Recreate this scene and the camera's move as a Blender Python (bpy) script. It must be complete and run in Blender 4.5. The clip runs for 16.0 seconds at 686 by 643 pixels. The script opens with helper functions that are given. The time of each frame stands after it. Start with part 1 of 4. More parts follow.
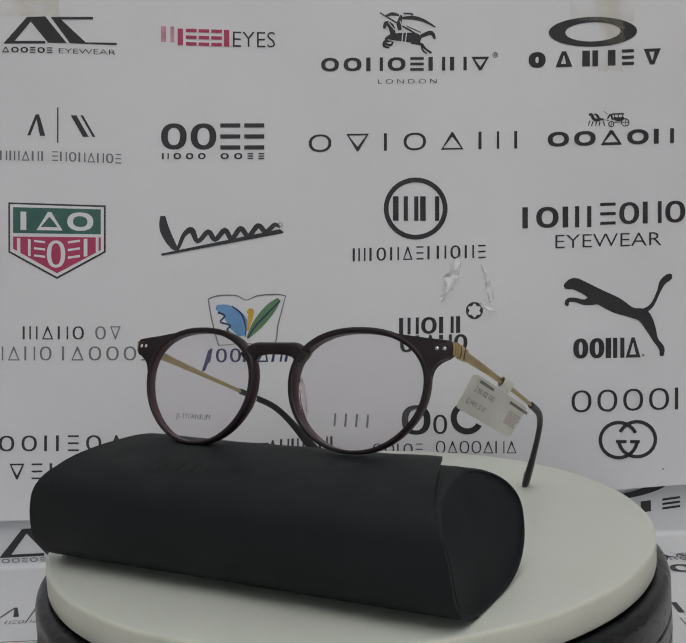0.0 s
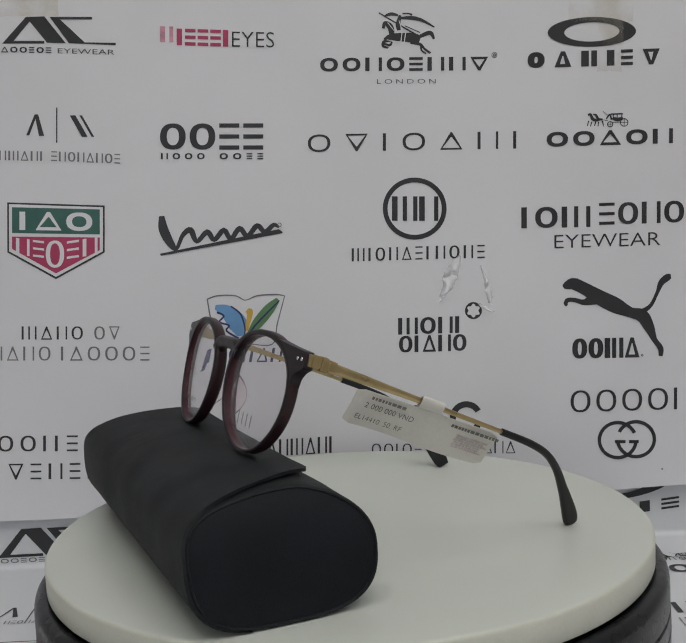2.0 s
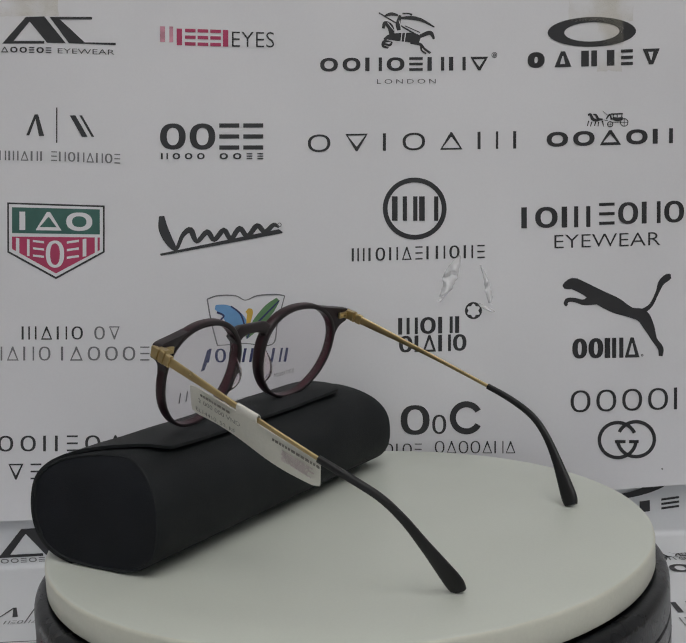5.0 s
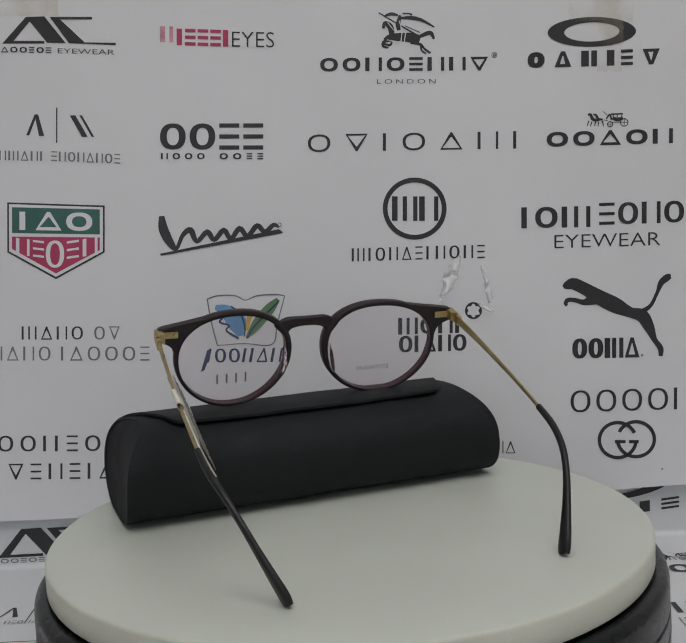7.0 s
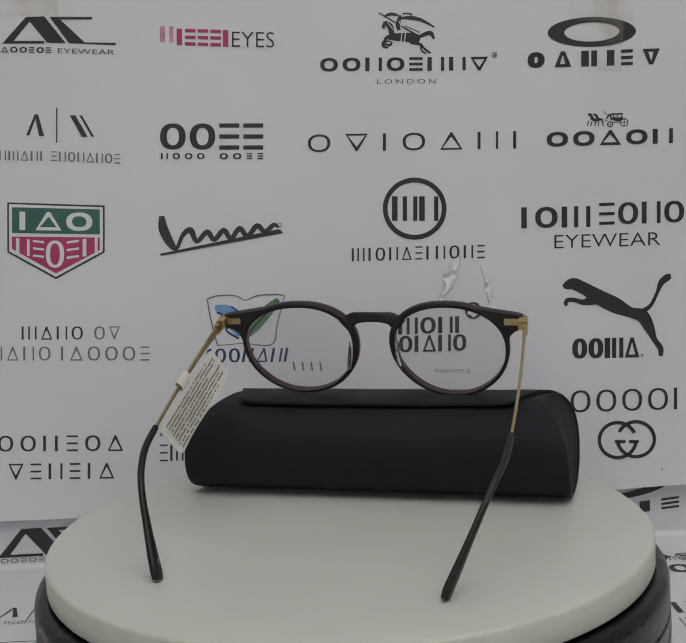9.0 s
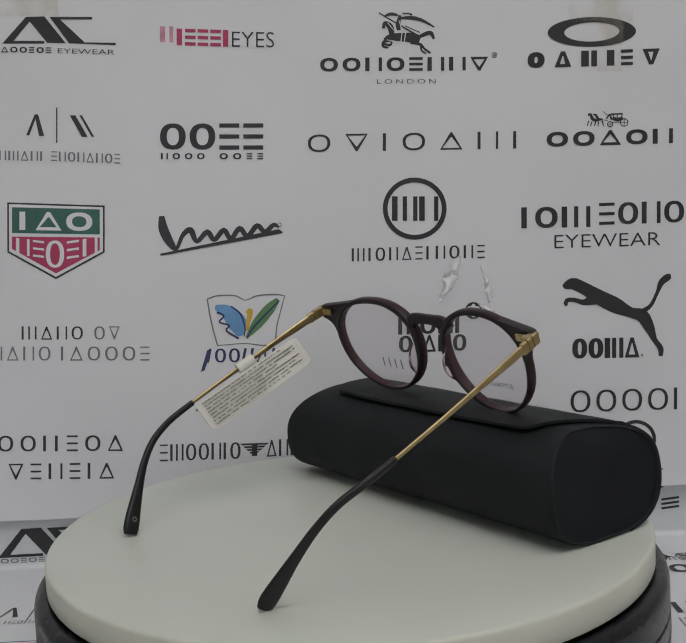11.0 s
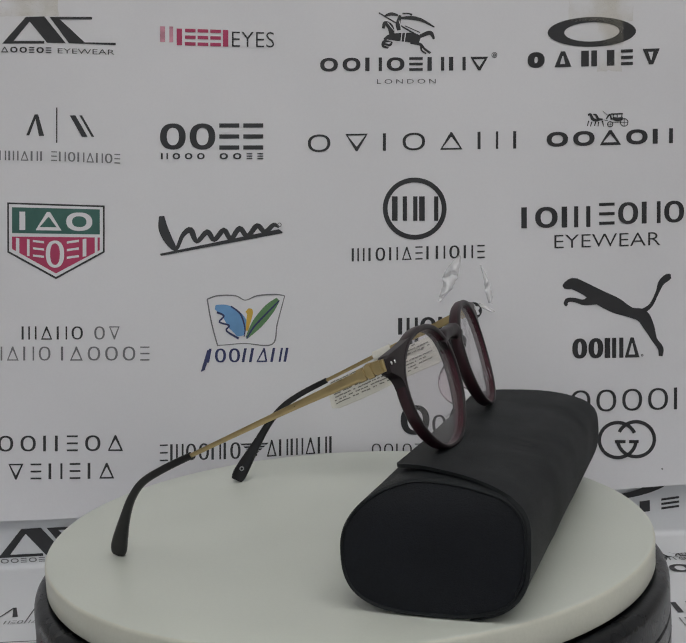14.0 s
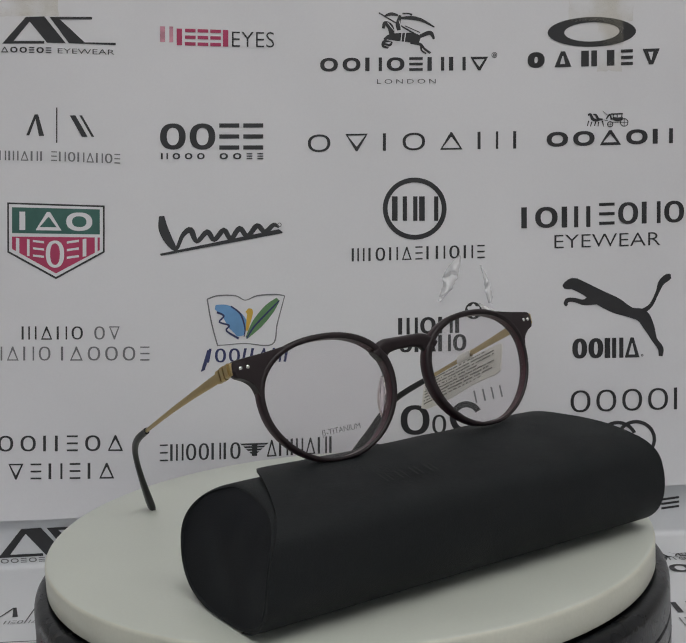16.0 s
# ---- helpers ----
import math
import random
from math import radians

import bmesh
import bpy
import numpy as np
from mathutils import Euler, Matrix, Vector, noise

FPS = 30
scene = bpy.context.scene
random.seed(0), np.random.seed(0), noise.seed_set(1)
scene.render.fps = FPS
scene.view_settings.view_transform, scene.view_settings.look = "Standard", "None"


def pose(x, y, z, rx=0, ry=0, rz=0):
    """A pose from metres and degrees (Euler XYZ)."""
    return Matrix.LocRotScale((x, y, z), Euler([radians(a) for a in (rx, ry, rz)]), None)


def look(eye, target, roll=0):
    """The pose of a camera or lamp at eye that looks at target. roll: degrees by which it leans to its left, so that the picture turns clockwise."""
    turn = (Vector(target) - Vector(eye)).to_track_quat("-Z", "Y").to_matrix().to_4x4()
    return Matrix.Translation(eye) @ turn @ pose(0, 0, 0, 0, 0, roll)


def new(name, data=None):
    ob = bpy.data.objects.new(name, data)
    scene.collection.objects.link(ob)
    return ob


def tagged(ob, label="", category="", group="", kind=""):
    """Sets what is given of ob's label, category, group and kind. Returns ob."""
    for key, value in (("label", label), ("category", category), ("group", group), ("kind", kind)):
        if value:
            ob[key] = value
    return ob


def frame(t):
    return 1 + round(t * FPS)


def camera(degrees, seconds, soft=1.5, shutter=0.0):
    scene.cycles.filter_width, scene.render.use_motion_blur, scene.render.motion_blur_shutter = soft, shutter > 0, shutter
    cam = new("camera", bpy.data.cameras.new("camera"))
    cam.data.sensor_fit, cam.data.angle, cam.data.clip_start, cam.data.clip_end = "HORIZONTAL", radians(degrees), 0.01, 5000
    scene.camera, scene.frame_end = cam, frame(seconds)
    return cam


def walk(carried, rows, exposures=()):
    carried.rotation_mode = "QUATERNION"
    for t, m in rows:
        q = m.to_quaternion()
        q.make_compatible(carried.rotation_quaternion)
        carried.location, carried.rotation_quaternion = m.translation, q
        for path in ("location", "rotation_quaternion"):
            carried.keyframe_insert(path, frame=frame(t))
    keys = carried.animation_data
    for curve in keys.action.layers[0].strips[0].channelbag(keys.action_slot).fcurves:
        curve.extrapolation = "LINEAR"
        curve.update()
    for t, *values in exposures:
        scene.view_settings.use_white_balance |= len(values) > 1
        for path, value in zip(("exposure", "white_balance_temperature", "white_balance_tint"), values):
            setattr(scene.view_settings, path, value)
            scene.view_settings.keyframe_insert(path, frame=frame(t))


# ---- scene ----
# the camera stands still before a turntable; the axis of the turntable is the z axis, its top is z = 0
EYE = Vector((0.0, -0.425, 0.13568))
AHEAD = Vector((0.00336, 0.99259, -0.12147))
ROLL = -2.905
SETTLED = Vector((0.0009, 0.0, 0.0))       # within the first second it yields a hair to the right
cam = camera(35.77, 16.0, soft=1.35)
CAMERA_ROWS = [(0.0, look(EYE, EYE + AHEAD, ROLL)), (0.4, look(EYE, EYE + AHEAD, ROLL)),
               (1.0, look(EYE, EYE + AHEAD + SETTLED, ROLL)), (16.0, look(EYE, EYE + AHEAD + SETTLED, ROLL))]
EXPOSURES = [(0.0, 0.05), (2.0, 0.05), (3.2, 0.0), (7.0, -0.01), (9.0, -0.02), (12.5, -0.02), (14.0, 0.0), (16.0, 0.03)]
walk(cam, CAMERA_ROWS, EXPOSURES)

# ---- light: one ceiling panel, and a made-up window with fill lamp behind the camera ----
TABLE_Z = -0.0595
FLOOR_Z = TABLE_Z - 0.75
CEILING_Z = FLOOR_Z + 2.5
WALL_Y = 0.182

world = bpy.data.worlds.new("world")
scene.world = world
world.use_nodes = True
sky = world.node_tree.nodes.new("ShaderNodeTexSky")
sky.sky_type, sky.sun_disc = "NISHITA", False
sky.sun_elevation, sky.sun_rotation = radians(40), radians(160)
background = world.node_tree.nodes["Background"]
background.inputs["Strength"].default_value = 0.1
world.node_tree.links.new(sky.outputs["Color"], background.inputs["Color"])


def area_lamp(name, m, sx, sy, watts, colour):
    data = bpy.data.lights.new(name, "AREA")
    data.shape, data.size, data.size_y, data.energy, data.color = "RECTANGLE", sx, sy, watts, colour
    ob = new(name, data)
    ob.matrix_world = m
    return ob


area_lamp("ceiling_panel_lamp", look((0.3, -0.95, CEILING_Z - 0.03), (0.3, -0.95, 0)), 1.8, 1.4, 8.5, (0.985, 0.985, 1.0))
# added fill from the front, set at the made-up window
area_lamp("added_fill_lamp", look((-0.5, -2.32, 0.45), (-0.5, 0.0, 0.45)), 0.9, 1.1, 2.2, (0.90, 0.94, 1.0))


# ---- materials ----
def material(name, colour, rough=0.5, metal=0.0, grain=0.0, grain_scale=900.0, cloud=0.0, cloud_scale=12.0, bump=0.0, bump_scale=1500.0,
             coat=0.0, spec=0.5, rough_vary=0.0):
    """A principled surface with fine grain, broad clouds of tone, and fine relief."""
    m = bpy.data.materials.new(name)
    m.use_nodes = True
    nt = m.node_tree
    b = nt.nodes["Principled BSDF"]
    b.inputs["Base Color"].default_value = (*colour, 1)
    b.inputs["Roughness"].default_value = rough
    b.inputs["Metallic"].default_value = metal
    b.inputs["Coat Weight"].default_value = coat
    b.inputs["Specular IOR Level"].default_value = spec
    co = nt.nodes.new("ShaderNodeTexCoord")

    def noise_node(scale, detail):
        n = nt.nodes.new("ShaderNodeTexNoise")
        n.inputs["Scale"].default_value, n.inputs["Detail"].default_value = scale, detail
        nt.links.new(co.outputs["Object"], n.inputs["Vector"])
        return n.outputs["Fac"]

    def ranged(fac, lo, hi):
        n = nt.nodes.new("ShaderNodeMapRange")
        n.inputs["From Min"].default_value, n.inputs["From Max"].default_value = 0.3, 0.7
        n.inputs["To Min"].default_value, n.inputs["To Max"].default_value = lo, hi
        nt.links.new(fac, n.inputs["Value"])
        return n.outputs["Result"]

    if grain or cloud:
        a = ranged(noise_node(grain_scale, 3), 1 - grain, 1 + grain)
        c = ranged(noise_node(cloud_scale, 4), 1 - cloud, 1 + cloud)
        mul = nt.nodes.new("ShaderNodeMath")
        mul.operation = "MULTIPLY"
        nt.links.new(a, mul.inputs[0])
        nt.links.new(c, mul.inputs[1])
        mix = nt.nodes.new("ShaderNodeVectorMath")
        mix.operation = "SCALE"
        mix.inputs[0].default_value = colour
        nt.links.new(mul.outputs[0], mix.inputs["Scale"])
        nt.links.new(mix.outputs["Vector"], b.inputs["Base Color"])
    if rough_vary:
        nt.links.new(ranged(noise_node(cloud_scale * 2, 4), rough - rough_vary, rough + rough_vary), b.inputs["Roughness"])
    if bump:
        bn = nt.nodes.new("ShaderNodeBump")
        bn.inputs["Strength"].default_value, bn.inputs["Distance"].default_value = bump, 0.001
        nt.links.new(noise_node(bump_scale, 4), bn.inputs["Height"])
        nt.links.new(bn.outputs["Normal"], b.inputs["Normal"])
    return m


def clear(name, tint, rough=0.02, gloss=0.05, edge=0.0, alpha_mix=0.0, white=(0.8, 0.8, 0.8), fade=False):
    """Clear film or lens: a thin pane that lets light straight through and keeps its gloss; alpha_mix adds milkiness."""
    m = bpy.data.materials.new(name)
    m.use_nodes = True
    nt = m.node_tree
    out = nt.nodes["Material Output"]
    nt.nodes.remove(nt.nodes["Principled BSDF"])
    tr, gl = nt.nodes.new("ShaderNodeBsdfTransparent"), nt.nodes.new("ShaderNodeBsdfGlossy")
    tr.inputs["Color"].default_value = (*tint, 1)
    gl.inputs["Roughness"].default_value = rough
    mix = nt.nodes.new("ShaderNodeMixShader")
    mix.inputs[0].default_value = gloss
    if edge:                                   # more gloss at a glancing angle
        lw, pw, ad = nt.nodes.new("ShaderNodeLayerWeight"), nt.nodes.new("ShaderNodeMath"), nt.nodes.new("ShaderNodeMath")
        lw.inputs["Blend"].default_value = 0.5
        pw.operation, pw.inputs[1].default_value = "POWER", 4.0
        ad.operation, ad.inputs[1].default_value, ad.inputs[2].default_value = "MULTIPLY_ADD", edge, gloss
        nt.links.new(lw.outputs["Facing"], pw.inputs[0])
        nt.links.new(pw.outputs[0], ad.inputs[0])
        nt.links.new(ad.outputs[0], mix.inputs[0])
    nt.links.new(tr.outputs[0], mix.inputs[1])
    nt.links.new(gl.outputs[0], mix.inputs[2])
    last = mix
    if alpha_mix:
        df = nt.nodes.new("ShaderNodeBsdfDiffuse")
        df.inputs["Color"].default_value = (*white, 1)
        last = nt.nodes.new("ShaderNodeMixShader")
        last.inputs[0].default_value = alpha_mix
        nt.links.new(mix.outputs[0], last.inputs[1])
        nt.links.new(df.outputs[0], last.inputs[2])
    if fade:                                   # old glue that has come off in patches
        tc, nz, rm = nt.nodes.new("ShaderNodeTexCoord"), nt.nodes.new("ShaderNodeTexNoise"), nt.nodes.new("ShaderNodeMapRange")
        nz.inputs["Scale"].default_value, nz.inputs["Detail"].default_value = 55.0, 4.0
        rm.inputs["From Min"].default_value, rm.inputs["From Max"].default_value = 0.36, 0.58
        bare, patch = nt.nodes.new("ShaderNodeBsdfTransparent"), nt.nodes.new("ShaderNodeMixShader")
        nt.links.new(tc.outputs["Object"], nz.inputs["Vector"])
        nt.links.new(nz.outputs["Fac"], rm.inputs["Value"])
        nt.links.new(rm.outputs["Result"], patch.inputs[0])
        nt.links.new(bare.outputs[0], patch.inputs[1])
        nt.links.new(last.outputs[0], patch.inputs[2])
        last = patch
    nt.links.new(last.outputs[0], out.inputs["Surface"])
    return m


PAPER = material("glossy_paper", (0.70, 0.695, 0.72), 0.42, cloud=0.035, cloud_scale=9, grain=0.01, bump=0.25, bump_scale=28, rough_vary=0.08)
PAPER_LOW = material("glossy_paper_lower", (0.68, 0.69, 0.71), 0.38, cloud=0.03, cloud_scale=9, grain=0.01, bump=0.2, bump_scale=30, rough_vary=0.08)
INK = material("black_ink", (0.022, 0.022, 0.025), 0.42, cloud=0.25, cloud_scale=60)
INK_GREY = material("grey_ink", (0.16, 0.16, 0.17), 0.45, cloud=0.1, cloud_scale=60)
INK_PINK = material("crimson_ink", (0.42, 0.035, 0.11), 0.45, cloud=0.12, cloud_scale=90)
INK_FADED = material("worn_pink_ink", (0.55, 0.25, 0.32), 0.45, cloud=0.3, cloud_scale=150)
INK_GREEN = material("green_ink", (0.035, 0.12, 0.10), 0.45, cloud=0.12, cloud_scale=90)
INK_LEAF = material("leaf_green_ink", (0.10, 0.22, 0.09), 0.45, cloud=0.12, cloud_scale=90)
INK_BLUE = material("light_blue_ink", (0.13, 0.30, 0.55), 0.45, cloud=0.12, cloud_scale=90)
INK_NAVY = material("navy_ink", (0.022, 0.028, 0.11), 0.45, cloud=0.12, cloud_scale=90)
INK_YELLOW = material("yellow_ink", (0.60, 0.38, 0.05), 0.45, cloud=0.12, cloud_scale=90)
DISC_WHITE = material("cream_plastic", (0.575, 0.60, 0.54), 0.38, cloud=0.025, cloud_scale=25, grain=0.012, bump=0.04, bump_scale=700, rough_vary=0.06)
DISC_EDGE = material("warm_cream_plastic", (0.60, 0.60, 0.515), 0.42, cloud=0.05, cloud_scale=35, grain=0.02, bump=0.05, bump_scale=700, rough_vary=0.06)
BASE_BLACK = material("black_plastic", (0.0085, 0.0095, 0.0115), 0.3, spec=0.3, cloud=0.2, cloud_scale=40, bump=0.08, bump_scale=900, rough_vary=0.08)
LEATHER = material("black_leatherette", (0.0125, 0.0144, 0.0158), 0.62, spec=0.2, cloud=0.08, cloud_scale=20, grain=0.15, grain_scale=1400, bump=0.35, bump_scale=2200, rough_vary=0.08)
LEATHER_END = material("navy_black_end_panel", (0.0078, 0.0092, 0.0122), 0.65, spec=0.2, cloud=0.18, cloud_scale=45, grain=0.15, grain_scale=1400, bump=0.3, bump_scale=2200)
STAMP = material("blind_stamp", (0.0115, 0.0130, 0.0137), 0.65, cloud=0.1)
ACETATE = material("brown_black_acetate", (0.017, 0.011, 0.013), 0.42, spec=0.35, cloud=0.25, cloud_scale=90, rough_vary=0.06)
ACETATE_RED = material("burgundy_acetate", (0.048, 0.008, 0.016), 0.35, spec=0.4, cloud=0.35, cloud_scale=90)
ACETATE_PLUM = material("plum_acetate", (0.028, 0.009, 0.013), 0.4, spec=0.35, cloud=0.3, cloud_scale=90)
TIP_BLACK = material("black_acetate", (0.012, 0.012, 0.013), 0.4, spec=0.35, cloud=0.25, cloud_scale=70)
GOLD = material("brushed_gold", (0.50, 0.39, 0.20), 0.34, metal=1.0, cloud=0.12, cloud_scale=120, bump=0.08, bump_scale=900, rough_vary=0.07)
SILVER_DULL = material("dull_silver", (0.30, 0.30, 0.30), 0.5, metal=1.0)
SILVER = material("silver_rivet", (0.75, 0.75, 0.74), 0.25, metal=1.0)
TAG_WHITE = material("white_tag_film", (0.68, 0.66, 0.60), 0.3, cloud=0.04, cloud_scale=70, grain=0.03)
TAG_INK = material("grey_tag_print", (0.03, 0.03, 0.03), 0.5)
TAG_FAINT = material("faint_tag_print", (0.18, 0.17, 0.15), 0.5, cloud=0.3, cloud_scale=300)
TAG_PINK = material("faded_pink_stamp", (0.56, 0.49, 0.48), 0.5, cloud=0.15, cloud_scale=200)
LENS = clear("demo_lens", (0.955, 0.945, 0.955), gloss=0.008, edge=0.45, alpha_mix=0.03)
PAD_CLEAR = material("clear_nose_pad", (0.95, 0.86, 0.88), 0.06)
PAD_CLEAR.node_tree.nodes["Principled BSDF"].inputs["Transmission Weight"].default_value = 1.0
PAD_CLEAR.node_tree.nodes["Principled BSDF"].inputs["IOR"].default_value = 1.3
TAPE = clear("yellowed_tape", (0.955, 0.935, 0.885), rough=0.2, gloss=0.05, alpha_mix=0.10, white=(0.62, 0.58, 0.47), fade=True)
FILM = clear("crumpled_clear_film", (1.0, 1.0, 1.0), rough=0.6, gloss=0.40)
WALL_PAINT = material("wall_paint", (0.60, 0.60, 0.60), 0.8, cloud=0.04, cloud_scale=3, bump=0.1, bump_scale=200)
CEILING_PAINT = material("ceiling_paint", (0.75, 0.75, 0.74), 0.85, cloud=0.03, cloud_scale=3)
FLOOR_TILE = material("floor_laminate", (0.30, 0.25, 0.20), 0.45, cloud=0.15, cloud_scale=5, grain=0.08, grain_scale=60)
TABLE_WOOD = material("table_laminate", (0.42, 0.36, 0.29), 0.5, cloud=0.12, cloud_scale=8, grain=0.08, grain_scale=120)
GLASS = clear("window_glass", (0.97, 0.98, 0.98))
GLOW = bpy.data.materials.new("lamp_diffuser")
GLOW.use_nodes = True
GLOW.node_tree.nodes["Principled BSDF"].inputs["Emission Color"].default_value = (1, 0.985, 0.95, 1)
GLOW.node_tree.nodes["Principled BSDF"].inputs["Emission Strength"].default_value = 1.5


# ---- mesh helpers ----
def part(name, bm, mats, parent=None, label="", smooth=False):
    """Links a bmesh as one mesh object, under a thing or a part if one is given."""
    bmesh.ops.recalc_face_normals(bm, faces=bm.faces[:])
    me = bpy.data.meshes.new(name)
    bm.to_mesh(me)
    bm.free()
    for m in mats if isinstance(mats, (list, tuple)) else [mats]:
        me.materials.append(m)
    if smooth:
        me.polygons.foreach_set("use_smooth", [True] * len(me.polygons))
        me.set_sharp_from_angle(angle=radians(38))
    ob = new(name, me)
    if parent:
        ob.parent = parent
    if label:
        ob["label"] = label
    return ob


def box(bm, lo, hi, m=None, bevel=0.0, mat=0):
    before = set(bm.faces)
    made = bmesh.ops.create_cube(bm, size=1.0)["verts"]
    s = [b - a for a, b in zip(lo, hi)]
    c = [(a + b) / 2 for a, b in zip(lo, hi)]
    t = Matrix.Translation(c) @ Matrix.Diagonal((*s, 1))
    bmesh.ops.transform(bm, matrix=(m @ t) if m else t, verts=made)
    if bevel:
        edges = list({e for v in made for e in v.link_edges})
        bmesh.ops.bevel(bm, geom=edges, offset=bevel, segments=2, affect="EDGES", profile=0.6)
    for f in set(bm.faces) - before:
        f.material_index = mat


def lathe(bm, profile, steps=128):
    """Turns a profile of (radius, height) round the z axis."""
    rings = []
    for r, z in profile:
        if r < 1e-6:
            rings.append([bm.verts.new((0, 0, z))])
        else:
            rings.append([bm.verts.new((r * math.cos(a), r * math.sin(a), z)) for a in (2 * math.pi * i / steps for i in range(steps))])
    for a, b in zip(rings, rings[1:]):
        for i in range(steps):
            j = (i + 1) % steps
            if len(a) == 1:
                bm.faces.new((a[0], b[i], b[j]))
            elif len(b) == 1:
                bm.faces.new((a[i], b[0], a[j]))
            else:
                bm.faces.new((a[i], b[i], b[j], a[j]))


def smooth_path(points, n):
    """Catmull-Rom through tuples of numbers, n steps a span."""
    p = [points[0], *points, points[-1]]
    out = []
    for i in range(1, len(p) - 2):
        for k in range(n):
            t = k / n
            out.append(tuple(0.5 * (2 * b + (c - a) * t + (2 * a - 5 * b + 4 * c - d) * t * t + (3 * b - a - 3 * c + d) * t ** 3)
                             for a, b, c, d in zip(p[i - 1], p[i], p[i + 1], p[i + 2])))
    return out + [tuple(points[-1])]


def sweep(bm, rows, across=(1, 0, 0), steps=16, power=3.0, mat=0):
    """A rounded-rectangle bar along rows of (x, y, z, thickness across, height)."""
    rings = []
    for i, row in enumerate(rows):
        c = Vector(row[:3])
        t = (Vector(rows[min(i + 1, len(rows) - 1)][:3]) - Vector(rows[max(i - 1, 0)][:3])).normalized()
        s = Vector(across)
        s = (s - t * s.dot(t)).normalized()
        n = t.cross(s)
        ring = []
        for k in range(steps):
            a = 2 * math.pi * (k + 0.5) / steps
            ca, sa = math.cos(a), math.sin(a)
            u = math.copysign(abs(ca) ** (2 / power), ca) * row[3] / 2
            v = math.copysign(abs(sa) ** (2 / power), sa) * row[4] / 2
            ring.append(bm.verts.new(c + s * u + n * v))
        rings.append(ring)
    for a, b in zip(rings, rings[1:]):
        for k in range(steps):
            bm.faces.new((a[k], a[(k + 1) % steps], b[(k + 1) % steps], b[k])).material_index = mat
    bm.faces.new(rings[0][::-1]).material_index = mat
    bm.faces.new(rings[-1]).material_index = mat


def text_faces(bm, words, size, m, mat=0, spread=1.0):
    """Adds flat lettering in the built-in font, its baseline start at m's origin."""
    curve = bpy.data.curves.new("words", "FONT")
    curve.body, curve.size, curve.space_character, curve.resolution_u = words, size, spread, 3
    curve.offset = -0.010 * size
    ob = new("words", curve)
    bpy.context.view_layer.update()
    me = bpy.data.meshes.new_from_object(ob.evaluated_get(bpy.context.evaluated_depsgraph_get()))
    width = max((v.co.x for v in me.vertices), default=0)
    start, f0 = len(bm.verts), len(bm.faces)
    bm.from_mesh(me)
    bm.verts.ensure_lookup_table()
    bm.faces.ensure_lookup_table()
    for v in bm.verts[start:]:
        v.co = m @ v.co
    for f in bm.faces[f0:]:
        f.material_index = mat
    bpy.data.objects.remove(ob)
    bpy.data.curves.remove(curve)
    bpy.data.meshes.remove(me)
    return width


def empty(name, label, category, m=None, group="", kind=""):
    ob = tagged(new(name), label, category, group, kind)
    ob.empty_display_size = 0.02
    if m:
        ob.matrix_world = m
    return ob


